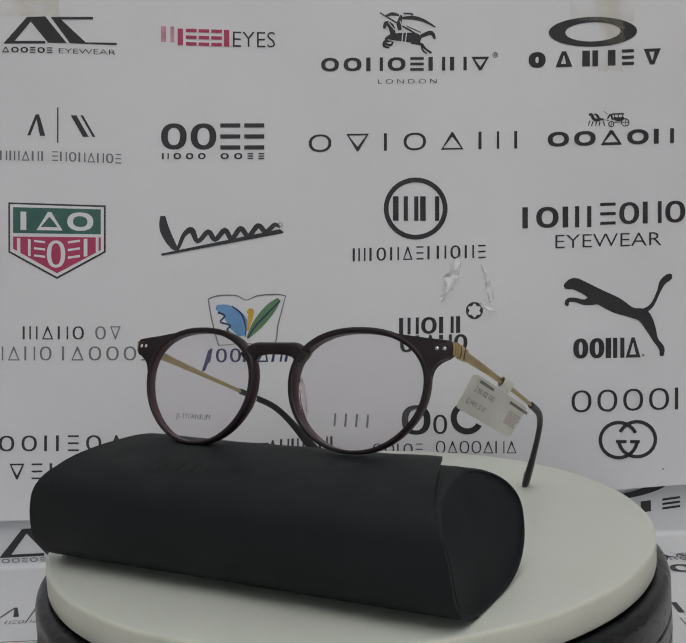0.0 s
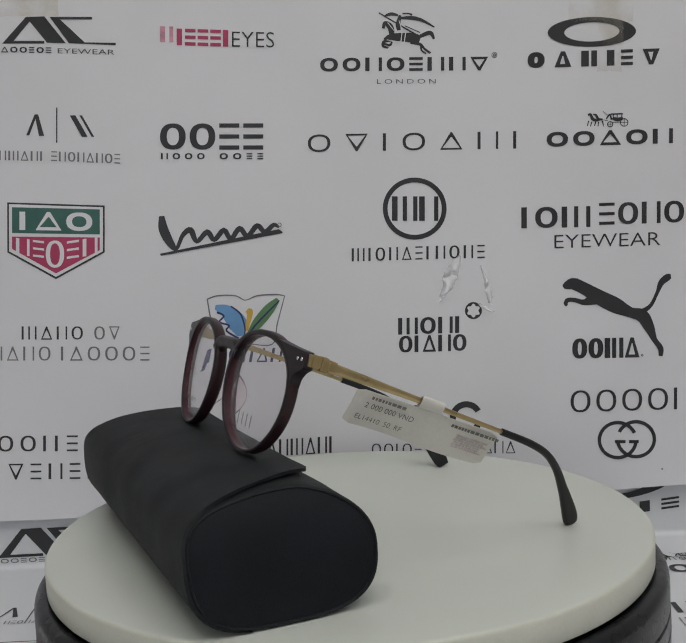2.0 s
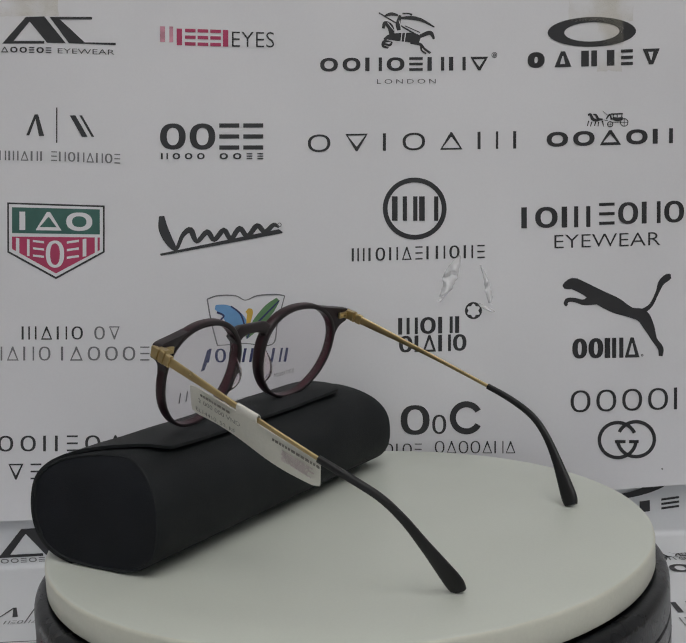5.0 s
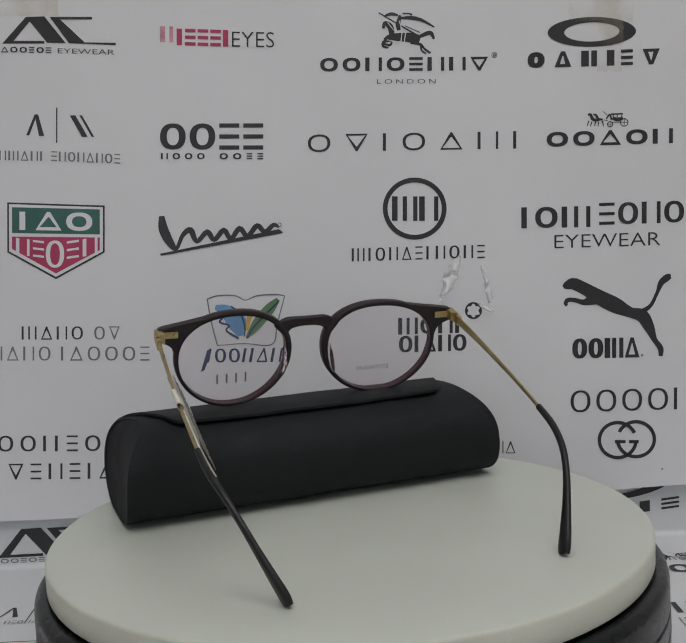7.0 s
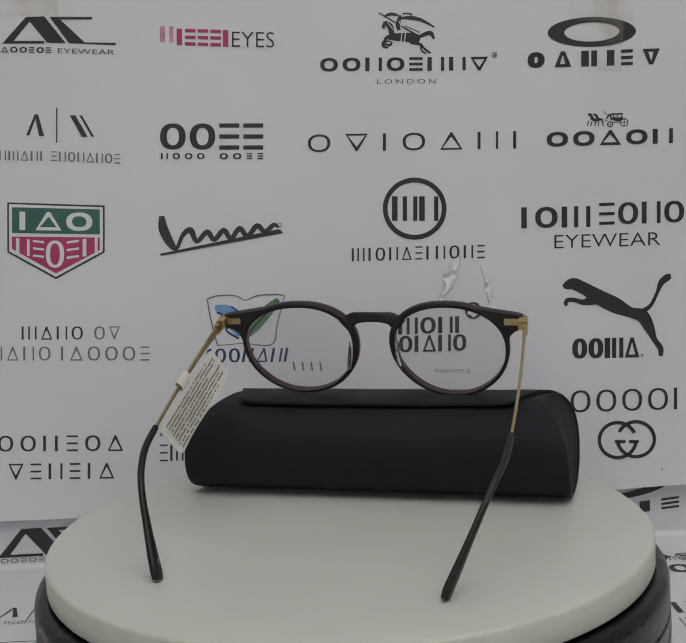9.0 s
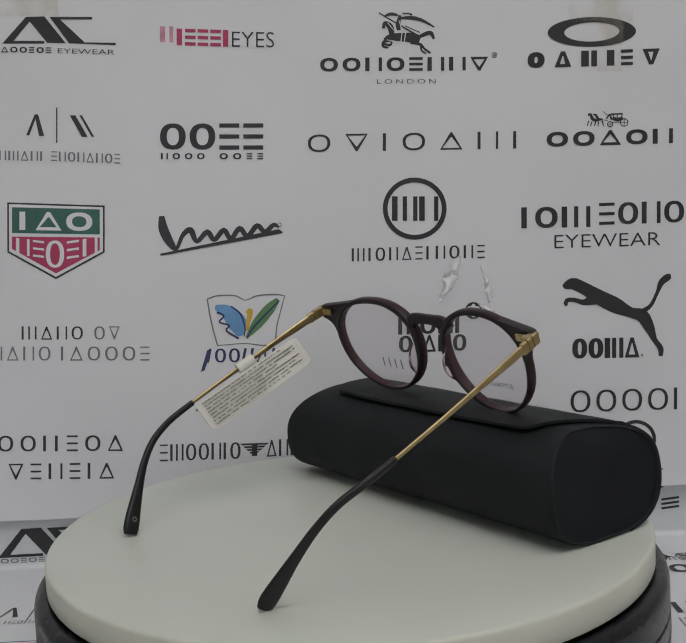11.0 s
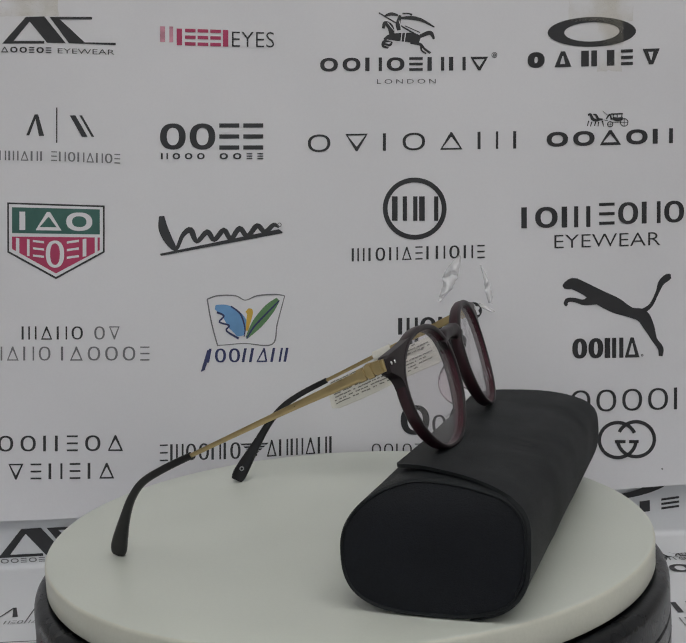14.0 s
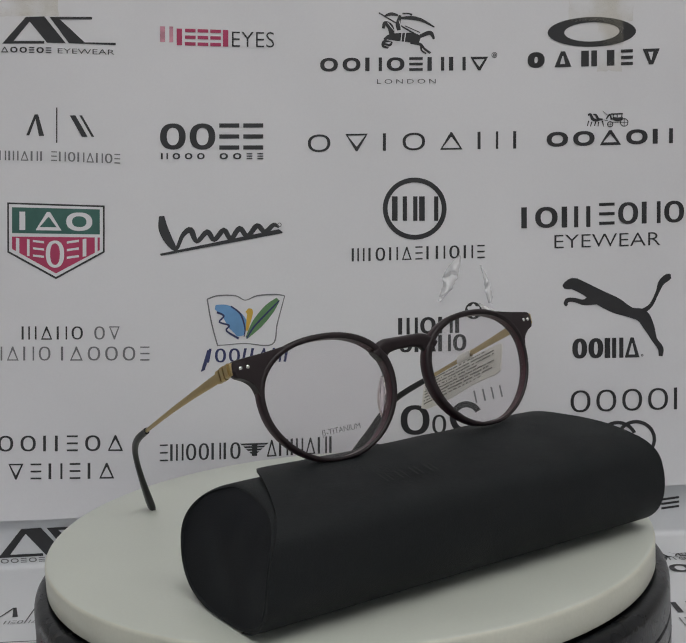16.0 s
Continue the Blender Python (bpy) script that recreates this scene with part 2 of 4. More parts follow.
# ---- the room that closes the place ----
def room():
    x0, x1, y0, y1, t = -1.6, 1.6, -2.4, WALL_Y, 0.1

    def slab(name, lo, hi, mat, label, cat):
        bm = bmesh.new()
        box(bm, lo, hi)
        return tagged(part(name, bm, mat), label, cat, kind="structure")

    slab("floor", (x0, y0, FLOOR_Z - t), (x1, y1 + t, FLOOR_Z), FLOOR_TILE, "brown laminate floor of the shop", "floor")
    slab("ceiling", (x0, y0, CEILING_Z), (x1, y1 + t, CEILING_Z + t), CEILING_PAINT, "plain white painted ceiling", "ceiling")
    slab("wall_north", (x0 - t, y1, FLOOR_Z), (x1 + t, y1 + t, CEILING_Z), WALL_PAINT, "off-white painted wall behind the poster", "wall")
    slab("wall_west", (x0 - t, y0, FLOOR_Z), (x0, y1, CEILING_Z), WALL_PAINT, "off-white painted side wall", "wall")
    slab("wall_east", (x1, y0, FLOOR_Z), (x1 + t, y1, CEILING_Z), WALL_PAINT, "off-white painted side wall", "wall")
    # the south wall has an unseen window, added as a place for the fill lamp
    bm = bmesh.new()
    for lo, hi in (((x0 - t, y0 - t, FLOOR_Z), (-1.0, y0, CEILING_Z)), ((0.0, y0 - t, FLOOR_Z), (x1 + t, y0, CEILING_Z)),
                   ((-1.0, y0 - t, FLOOR_Z), (0.0, y0, -0.15)), ((-1.0, y0 - t, 1.05), (0.0, y0, CEILING_Z))):
        box(bm, lo, hi)
    tagged(part("wall_south", bm, WALL_PAINT), "off-white painted wall with an added window opening", "wall", kind="structure")
    win = empty("added_window", "white framed window out of view, added for fill light", "window", Matrix.Translation((-0.5, y0 - 0.05, 0.45)) @ Matrix.Rotation(radians(90), 4, "Z"), kind="structure")
    bm = bmesh.new()
    for lo, hi in (((-0.03, -0.5, -0.6), (0.03, -0.45, 0.6)), ((-0.03, 0.45, -0.6), (0.03, 0.5, 0.6)),
                   ((-0.03, -0.45, -0.6), (0.03, 0.45, -0.55)), ((-0.03, -0.45, 0.55), (0.03, 0.45, 0.6))):
        box(bm, lo, hi, bevel=0.004)
    part("window_frame", bm, CEILING_PAINT, win)
    bm = bmesh.new()
    box(bm, (-0.003, -0.45, -0.55), (0.003, 0.45, 0.55))
    part("pane", bm, GLASS, win).visible_shadow = False
    # the ceiling panel
    panel = empty("ceiling_light", "flat rectangular white ceiling light panel, switched on", "ceiling light", Matrix.Translation((0.3, -0.95, CEILING_Z)))
    bm = bmesh.new()
    for lo, hi in (((-0.93, -0.73, -0.03), (-0.90, 0.73, 0)), ((0.90, -0.73, -0.03), (0.93, 0.73, 0)),
                   ((-0.90, -0.73, -0.03), (0.90, -0.70, 0)), ((-0.90, 0.70, -0.03), (0.90, 0.73, 0))):
        box(bm, lo, hi, bevel=0.003)
    part("frame", bm, CEILING_PAINT, panel)
    bm = bmesh.new()
    box(bm, (-0.90, -0.70, -0.018), (0.90, 0.70, -0.004))
    part("diffuser", bm, GLOW, panel)
    # the table
    table = empty("table", "plain laminate table under the paper sheet", "table", Matrix.Translation((0, 0, FLOOR_Z)))
    top = TABLE_Z - 0.0015 - FLOOR_Z
    bm = bmesh.new()
    box(bm, (-0.6, -0.42, top - 0.03), (0.6, WALL_Y - 0.004, top), bevel=0.002)
    part("tabletop", bm, TABLE_WOOD, table)
    for x in (-0.56, 0.56):
        for y in (-0.38, 0.14):
            bm = bmesh.new()
            box(bm, (x - 0.02, y - 0.02, 0), (x + 0.02, y + 0.02, top - 0.03), bevel=0.002)
            part("leg", bm, TABLE_WOOD, table)


room()


# ---- the turntable ----
def turntable():
    tt = empty("turntable", "round display turntable with cream disc and black base", "turntable", Matrix.Translation((0, 0, TABLE_Z)))
    h = -TABLE_Z
    bm = bmesh.new()
    lathe(bm, [(0, h - 0.0150), (0.1180, h - 0.0150), (0.1198, h - 0.0145), (0.1206, h - 0.0125), (0.1213, h - 0.0122), (0.1233, h - 0.0126), (0.1249, h - 0.0134),
               (0.1259, h - 0.0146), (0.1264, h - 0.0164), (0.1265, h - 0.0200), (0.1265, h - 0.0262), (0.1254, h - 0.0267), (0.1254, h - 0.0274), (0.1266, h - 0.0279), (0.1268, h - 0.0335),
               (0.1257, h - 0.0340), (0.1257, h - 0.0347), (0.1268, h - 0.0352), (0.1266, h - 0.046), (0.1255, h - 0.052), (0.123, 0.0), (0, 0.0)])
    part("base", bm, BASE_BLACK, tt, "black plastic base with grooves round its side", smooth=True)
    bm = bmesh.new()
    prof = [(0, 0.0)] + [(0.02 * i, 0.0) for i in range(1, 6)] + [(0.1196, 0.0), (0.1206, -0.0003), (0.1211, -0.0008), (0.1213, -0.0016),
                                                                  (0.1213, -0.0100), (0.1209, -0.0108), (0.1200, -0.0111), (0.06, -0.0111), (0, -0.0111)]
    lathe(bm, prof, 160)
    disc = part("disc", bm, DISC_WHITE, tt, "cream white round plate", smooth=True)
    disc.data.materials.append(DISC_EDGE)      # the edge is a little warmer than the face
    for f in disc.data.polygons:
        f.material_index = int(f.center.z < -0.0004)
    bm = bmesh.new()
    lathe(bm, [(0, 0.0042), (0.02, 0.0042), (0.02, 0), (0, 0)], 32)
    spindle = part("spindle", bm, BASE_BLACK, tt)
    spindle.location = (0, 0, h - 0.0152)
    disc.location = (0, 0, h)
    return disc


DISC = turntable()

# the glasses and the case stand askew on the disc
GLASSES_POSE = pose(-0.0245, -0.0428, 0, 0, 0, -28.2)
CASE_POSE = pose(-0.0266, -0.0466, 0, 0, 0, -28.6)


def twist(thing):
    """The front sits a little higher on one side; the temples take the twist up towards their tips."""
    for ob in thing.children_recursive:
        for v in ob.data.vertices:
            v.co.z += 0.0195 * v.co.x * (1 - min(v.co.y, 0.124) / 0.124)
            v.co.x -= 0.0006
            v.co.y = 0.0013 + 0.9815 * v.co.y



# ---- the spectacle case ----
CASE_MID_Y, CASE_HALF_W, CASE_TOP, CASE_HALF_L = -0.0058, 0.0320, 0.0424, 0.0865


def case_point(a, grow=0.0):
    """The case's cross-section at the angle a, from the back (0) over the top (90 degrees) to the front: an uneven oval."""
    ca, sa = math.cos(a), math.sin(a)
    fore = 0.5 - 0.5 * math.tanh(ca * 3)                       # 0 behind, 1 in front
    waist = 0.0208 + 0.0062 * fore
    if sa > 0:
        up, power = CASE_TOP - waist, 2.15 + 0.45 * fore
    else:
        up, power = waist, 3.05 - 0.1 * fore
    y = math.copysign(abs(ca) ** (2 / power), ca) * (CASE_HALF_W + grow)
    z = waist + math.copysign(abs(sa) ** (2 / power), sa) * (up + (grow if sa > 0 else min(grow, 0)))
    return CASE_MID_Y + y + 0.0250 * (z - 0.02), z


def case_end(z):
    """How far out the leaning end of the case lies at the height z."""
    return CASE_HALF_L * (1 - 0.140 * max(0.0, z / 0.042) ** 4.6)


def settle(bm):
    """Gives the case its leaning ends and its slightly slimmer end."""
    for v in bm.verts:
        x, y, z = v.co
        v.co.y = CASE_MID_Y + (y - CASE_MID_Y) * (1.001 + 0.025 * x / CASE_HALF_L)
        v.co.x = x * case_end(z) / CASE_HALF_L
    return bm


def body_point(a, grow=0.0):
    """The body under the flap: it lies back where the sheet runs over it."""
    return case_point(a, grow - 0.0012 * max(0.0, min(1.0, 0.4 - 1.6 * math.cos(a))) * (1.0 if math.sin(a) > -0.6 else 0.4))


def spectacle_case():
    case = empty("spectacle_case", "black leatherette glasses case lying closed on the disc", "glasses case", CASE_POSE)
    half, n = CASE_HALF_L, 96
    # body: a tube with wall thickness, its ends turned in round a thin edge
    bm = bmesh.new()
    rings = []
    stations = [(-half + 2 * half * i / 24, 0.0) for i in range(1, 24)]
    lip = [(0.0060, -0.0013), (0.0010, -0.0012), (0.0002, -0.0009), (0.0, -0.0005), (0.0003, -0.0002), (0.0010, 0.0)]
    stations = [(-half + d, g) for d, g in lip] + stations + [(half - d, g) for d, g in reversed(lip)]
    for x, grow in stations:
        rings.append([])
        for i in range(n):
            a = 2 * math.pi * i / n
            dent = 0.00035 * noise.noise(Vector((x * 55, math.cos(a) * 1.6, math.sin(a) * 1.6))) if abs(x) < half - 0.004 else 0.0
            y, z = body_point(a, grow + dent)
            rings[-1].append(bm.verts.new((x, y, max(z, 0.0002))))
    for a, b in zip(rings, rings[1:]):
        for i in range(n):
            bm.faces.new((a[i], a[(i + 1) % n], b[(i + 1) % n], b[i]))
    part("body", settle(bm), LEATHER, case, smooth=True)
    # end panels, set in and drawn in a little towards the middle
    for side in (-1, 1):
        bm = bmesh.new()
        rows = []
        for k in range(9):
            s = 1 - k / 9
            x = side * (half - 0.0009 - 0.0018 * (1 - s * s))
            row = []
            for i in range(n):
                y, z = body_point(2 * math.pi * i / n, -0.0011)
                y, z = CASE_MID_Y + (y - CASE_MID_Y) * s, 0.021 + (z - 0.021) * s
                row.append(bm.verts.new((x + 0.0005 * noise.noise(Vector((y * 70, z * 70, side))), y, max(z, 0.0003))))
            rows.append(row)
        for a, b in zip(rows, rows[1:]):
            for i in range(n):
                bm.faces.new((a[i], a[(i + 1) % n], b[(i + 1) % n], b[i]))
        bm.faces.new(rows[-1])
        part("end_panel", settle(bm), LEATHER_END, case, "navy-black inset end panel", smooth=True)
    # the sheet that runs up the front and over the top to the free edge of the flap, which stands off the body
    bm = bmesh.new()
    a0, a1, m, cols = radians(258), radians(56), 68, 40
    grid = []
    for k in range(m + 1):
        f = k / m
        a = a0 + (a1 - a0) * f
        y_mid = (case_point(a)[0] - CASE_MID_Y) / CASE_HALF_W
        s = max(0.0, min(1.0, (y_mid + 0.80) / 1.42)) if a < math.pi else 0.0
        free = max(0.0, (f - 0.62) / 0.38)
        outer, inner = [], []
        for j in range(cols + 1):
            u = -1 + 2 * j / cols
            corner = max(0.0, (f - 0.955) / 0.045) ** 2 * max(0.0, (abs(u) - 0.94) / 0.06) ** 2
            lift = free ** 1.8 * (0.0030 + 0.0008 * abs(u) ** 3) + 0.00025 * noise.noise(Vector((u * 4, f * 7, 1.0))) * min(1.0, f * 4)
            thick = 0.0011 * min(1.0, f / 0.12) + 0.0001
            pts = []
            for g in (lift, lift - thick):
                y, z = case_point(a, g if a > radians(100) else 0.0)
                if a <= radians(100):
                    y, z = y, z + g
                y += 0.0010 * (-corner)
                x = u * ((1 - s) * (case_end(min(z, 0.0385)) - 0.0002) + s * 0.0618 - 0.0012 * corner)
                y = CASE_MID_Y + (y - CASE_MID_Y) * (1.001 + 0.025 * x / half)
                pts.append((x, y, max(z, 0.0003)))
            outer.append(bm.verts.new(pts[0]))
            inner.append(bm.verts.new(pts[1]))
        grid.append((outer, inner))
    for (oa, ia), (ob_, ib) in zip(grid, grid[1:]):
        for j in range(cols):
            bm.faces.new((oa[j], oa[j + 1], ob_[j + 1], ob_[j]))
            bm.faces.new((ia[j + 1], ia[j], ib[j], ib[j + 1]))
        for j in (0, cols):
            bm.faces.new((oa[j], ob_[j], ib[j], ia[j]))
    for o, i_ in (grid[0], grid[-1]):
        for j in range(cols):
            bm.faces.new((o[j], o[j + 1], i_[j + 1], i_[j]))
    flap = part("flap", bm, LEATHER, case, "front sheet and flap with a lifted free edge", smooth=True)
    # a blind-stamped mark on the top of the flap: four plain bars
    bm = bmesh.new()
    for i in range(4):
        x = -0.034 + i * 0.0062
        for u0, u1 in ((0.0, 0.0008), (0.0022, 0.0028)):
            vs = []
            for px, pa in ((x + u0, 124), (x + u1, 124), (x + u1, 112), (x + u0, 112)):
                y, z = case_point(radians(pa), 0.0006)
                vs.append(bm.verts.new((px, y, z)))
            bm.faces.new(vs)
    part("stamped_mark", bm, STAMP, flap, "dull blind-stamped bars")
    return case


CASE = spectacle_case()

# ---- the spectacles ----
FRONT = pose(0, 0, 0.065, -16, 0, 0)      # the front leans back
LENS_X, LENS_W, LENS_H = 0.0343, 0.0245, 0.0207


def wrap(x):
    """How far the front bows back at x."""
    return 1.25 * x * x - 0.0015


def rim_curve(a, grow):
    """The lens outline, wider above; grow is the way out from the lens's edge. x runs outward."""
    ca, sa = math.cos(a), math.sin(a)
    x = math.copysign(abs(ca) ** 0.90, ca) * (LENS_W + grow)
    z = math.copysign(abs(sa) ** 0.93, sa) * (LENS_H + grow)
    return x * (1 + 0.125 * sa - 0.04 * sa * sa) + 0.0004 * sa, z


def spectacles():
    g = empty("spectacles", "dark acetate spectacles with gold temples standing open, resting on the case", "glasses", GLASSES_POSE)
    n = 72
    for s in (-1, 1):
        # rim: front and back faces brown-black, its inner and outer walls burgundy
        bm = bmesh.new()
        prof = [(-0.0002, -0.0016, 1), (0.0002, -0.0021, 0), (0.75, -0.0023, 0), (1.0, -0.0015, 1), (1.0, 0.0013, 1), (0.75, 0.0020, 0), (0.0002, 0.0019, 0), (-0.0002, 0.0014, 1)]
        rings = []
        for i in range(n):
            a = 2 * math.pi * i / n
            width = 0.0017 + 0.0004 * math.sin(a) + 0.0008 * max(0, -math.cos(a)) ** 2
            deep = 1.0 + 0.45 * max(0, -math.cos(a)) ** 2
            ring = []
            for w, d, _ in prof:
                x, z = rim_curve(a, w * width)
                gx = s * (LENS_X + x)
                ring.append(bm.verts.new(FRONT @ Vector((gx, wrap(gx) + (d * deep if d > 0 else d), z))))
            rings.append(ring)
        for i in range(n):
            a, b = rings[i], rings[(i + 1) % n]
            for k in range(len(prof)):
                k2 = (k + 1) % len(prof)
                f = bm.faces.new((a[k], a[k2], b[k2], b[k]))
                f.material_index = {3: 2, 7: 1}.get(k, 0)
                f.smooth = True
        part("rim", bm, [ACETATE, ACETATE_RED, ACETATE_PLUM], g, "brown-black rim with burgundy inner wall")
        # lens: a curved pane with thickness
        bm = bmesh.new()
        faces = []
        for off in (-0.0007, 0.0007):
            mid = bm.verts.new(FRONT @ Vector((s * LENS_X, wrap(LENS_X) + off - 0.0008, 0)))
            rows = []
            for k in range(1, 6):
                row = []
                for i in range(n):
                    x, z = rim_curve(2 * math.pi * i / n, 0.0001)
                    q = k / 5
                    gx = s * (LENS_X + x * q)
                    row.append(bm.verts.new(FRONT @ Vector((gx, wrap(gx) + off - 0.0008 * (1 - q * q), z * q))))
                rows.append(row)
            for i in range(n):
                bm.faces.new((mid, rows[0][i], rows[0][(i + 1) % n]))
            for a, b in zip(rows, rows[1:]):
                for i in range(n):
                    bm.faces.new((a[i], a[(i + 1) % n], b[(i + 1) % n], b[i]))
            faces.append(rows[-1])
        for i in range(n):
            bm.faces.new((faces[0][i], faces[0][(i + 1) % n], faces[1][(i + 1) % n], faces[1][i]))
        lens = part("lens", bm, LENS, g, "clear demo lens", smooth=True)
        lens.visible_shadow = False
        # what is printed on the lens
        bm = bmesh.new()
        if s < 0:
            at = FRONT @ pose(-0.0418, wrap(0.034) - 0.0024, -0.0124, 90, 0, 0)
            text_faces(bm, "\u03b2-TITANIUM", 0.0029, at)
            part("lens_print", bm, TAG_INK, lens, "small dark lettering naming the metal")
        else:
            for i in range(4):
                x = 0.0270 + i * 0.0043
                vs = [FRONT @ Vector((px, wrap(0.036) - 0.0024, pz)) for px, pz in ((x, -0.0126), (x + 0.0008, -0.0126), (x + 0.0008, -0.0080), (x, -0.0080))]
                bm.faces.new([bm.verts.new(v) for v in vs])
            part("lens_print", bm, INK_GREY, lens, "four thin grey printed bars")
        # endpiece: the wing from the upper outer rim to the hinge
        bm = bmesh.new()
        edge_out = smooth_path([(0.0400, 0.0216), (0.0480, 0.0207), (0.0560, 0.0197), (0.0640, 0.0190), (0.0674, 0.0184), (0.0681, 0.0160), (0.0677, 0.0131), (0.0652, 0.0120),
                                (0.0622, 0.0102), (0.0606, 0.0062), (0.0598, 0.0000)], 3)
        cols = []
        for i, (x, z) in enumerate(edge_out):
            a = radians(78 - 80 * i / (len(edge_out) - 1))
            xi, zi = rim_curve(a, 0.0010)
            xi += LENS_X
            if xi > x - 0.0004:
                xi = x - 0.0004
            col = []
            for q, d in ((0.0, -0.0022), (0.55, -0.0022), (0.93, -0.0021), (1.0, -0.0013), (1.0, 0.0010), (0.93, 0.0017), (0.55, 0.0019), (0.0, 0.0017)):
                px, pz = xi + (x - xi) * q, zi + (z - zi) * q
                col.append(bm.verts.new(FRONT @ Vector((s * px, wrap(px) + d, pz))))
            cols.append(col)
        for a, b in zip(cols, cols[1:]):
            for k in range(7):
                bm.faces.new((a[k], a[k + 1], b[k + 1], b[k]))
        end = part("endpiece", bm, ACETATE, g, "brown-black endpiece", smooth=True)
        # two silver rivets in front of it
        for dx in (0.0628, 0.0654):
            bm = bmesh.new()
            bmesh.ops.create_uvsphere(bm, u_segments=12, v_segments=6, radius=0.00075,
                                      matrix=FRONT @ Matrix.Translation((s * dx, wrap(dx) - 0.0021, 0.0158)) @ Matrix.Diagonal((1, 0.5, 1, 1)))
            part("rivet", bm, SILVER, end, "small silver rivet", smooth=True)
        # hinge: a plate with two screws on the back, and the knuckle
        hm = FRONT @ pose(0, wrap(0.062) + 0.0028, 0.0160)
        bm = bmesh.new()
        box(bm, (s * 0.0628 - 0.0034, -0.0008, -0.0014), (s * 0.0628 + 0.0034, 0.0006, 0.0014), hm, bevel=0.0004)
        box(bm, (s * 0.0672 - 0.0016, -0.0030, -0.0021), (s * 0.0672 + 0.0016, 0.0040, 0.0021), hm, bevel=0.0004)
        hinge = part("hinge", bm, GOLD, g, "gold hinge plate")
        for dx in (0.0612, 0.0640):
            bm = bmesh.new()
            bmesh.ops.create_cone(bm, cap_ends=True, segments=12, radius1=0.0007, radius2=0.0006, depth=0.0005,
                                  matrix=hm @ Matrix.Translation((s * dx, 0.0008, 0)) @ Matrix.Rotation(radians(-90), 4, "X"))
            part("screw", bm, GOLD, hinge)
        # temple: gold bar with a stepped front block, then the black sleeve
        temple = part("temple", temple_bar(s), GOLD, g, "slim brushed gold temple", smooth=True)
        bm = bmesh.new()
        hp, hd = Vector((s * 0.0683, 0.0098, 0.0787)), Vector((s * 0.0040, 0.072, -0.0325)).normalized()
        for k, (at, length, hh) in enumerate(((-0.0012, 0.0026, 0.0047), (0.0022, 0.0022, 0.0050), (0.0052, 0.0024, 0.0046))):
            sweep(bm, [tuple(hp + hd * at) + (0.0021, hh), tuple(hp + hd * (at + length)) + (0.0021, hh)], steps=12, power=5)
        part("front_block", bm, GOLD, temple, "stepped gold block beside the hinge")
        bm = bmesh.new()
        rows = smooth_path([(s * 0.0702, 0.0815, 0.0462, 0.0022, 0.0026), (s * 0.0695, 0.0930, 0.0408, 0.0024, 0.0028), (s * 0.0668, 0.1040, 0.0345, 0.0024, 0.0029),
                            (s * 0.0636, 0.1114, 0.0270, 0.0023, 0.0032), (s * 0.0598, 0.1173, 0.0180, 0.0025, 0.0042), (s * 0.0559, 0.1223, 0.0090, 0.0030, 0.0062),
                            (s * 0.0542, 0.1243, 0.0052, 0.0032, 0.0069), (s * 0.0532, 0.1255, 0.0028, 0.0032, 0.0068), (s * 0.0525, 0.1263, 0.0008, 0.0028, 0.0056)], 5)
        if s > 0:                              # this tip is bent in a little sooner
            rows = [(x, y - 0.0020 * q, z, w, h) for x, y, z, w, h in rows for q in [max(0.0, min(1.0, (y - 0.095) / 0.022))]]
        sweep(bm, rows, steps=16, power=2.8)
        for v in bm.verts:
            v.co.z = max(v.co.z, 0.0002)
        tip = part("temple_tip", bm, TIP_BLACK, temple, "curved black acetate tip", smooth=True)
        if s > 0:
            bm = bmesh.new()
            lathe(bm, [(0, 0.0001), (0.0006, 0.0001), (0.0006, 0.0004), (0.0011, 0.0004), (0.0012, -0.0003), (0, -0.0003)], 20)
            inward = Vector((-0.937, -0.157, 0.314))
            bmesh.ops.transform(bm, matrix=Matrix.Translation((0.0532, 0.1216, 0.0064)) @ inward.to_track_quat("Z", "Y").to_matrix().to_4x4(), verts=bm.verts)
            part("emblem", bm, SILVER_DULL, tip, "small dull silver ring set into the tip", smooth=True)
        # nose pad: a clear leaf behind the inner side of the rim
        bm = bmesh.new()
        rows = []
        for k in range(11):
            q = k / 10
            z = 0.004 - 0.0155 * q
            bow = math.sin(math.pi * q)
            x = 0.0098 + 0.0030 * q + 0.0008 * (1 - bow)
            rows.append(tuple(FRONT @ Vector((s * x, wrap(0.011) + 0.0016 + 0.0022 * bow, z))) + (0.0013 + 0.0008 * bow, 0.0010 + 0.0052 * bow))
        sweep(bm, rows, steps=12, power=2.0)
        part("nose_pad", bm, PAD_CLEAR, g, "clear pinkish nose pad", smooth=True).visible_shadow = False
    # bridge: a bar with a keyhole arch
    bm = bmesh.new()
    rows = smooth_path([(-0.0125, 0, 0.0108, 0.0040, 0.0070), (-0.0090, 0, 0.0140, 0.0041, 0.0058), (-0.0045, 0, 0.0148, 0.0042, 0.0046), (0, 0, 0.0149, 0.0042, 0.0044),
                        (0.0045, 0, 0.0148, 0.0042, 0.0046), (0.0090, 0, 0.0140, 0.0041, 0.0058), (0.0125, 0, 0.0108, 0.0040, 0.0070)], 5)
    rows = [tuple(FRONT @ Vector((x, wrap(x), z))) + (d, h) for x, _, z, d, h in rows]
    sweep(bm, rows, across=(0, 1, 0), steps=16, power=3.5)
    part("bridge", bm, ACETATE, g, "brown-black keyhole bridge", smooth=True)
    return g


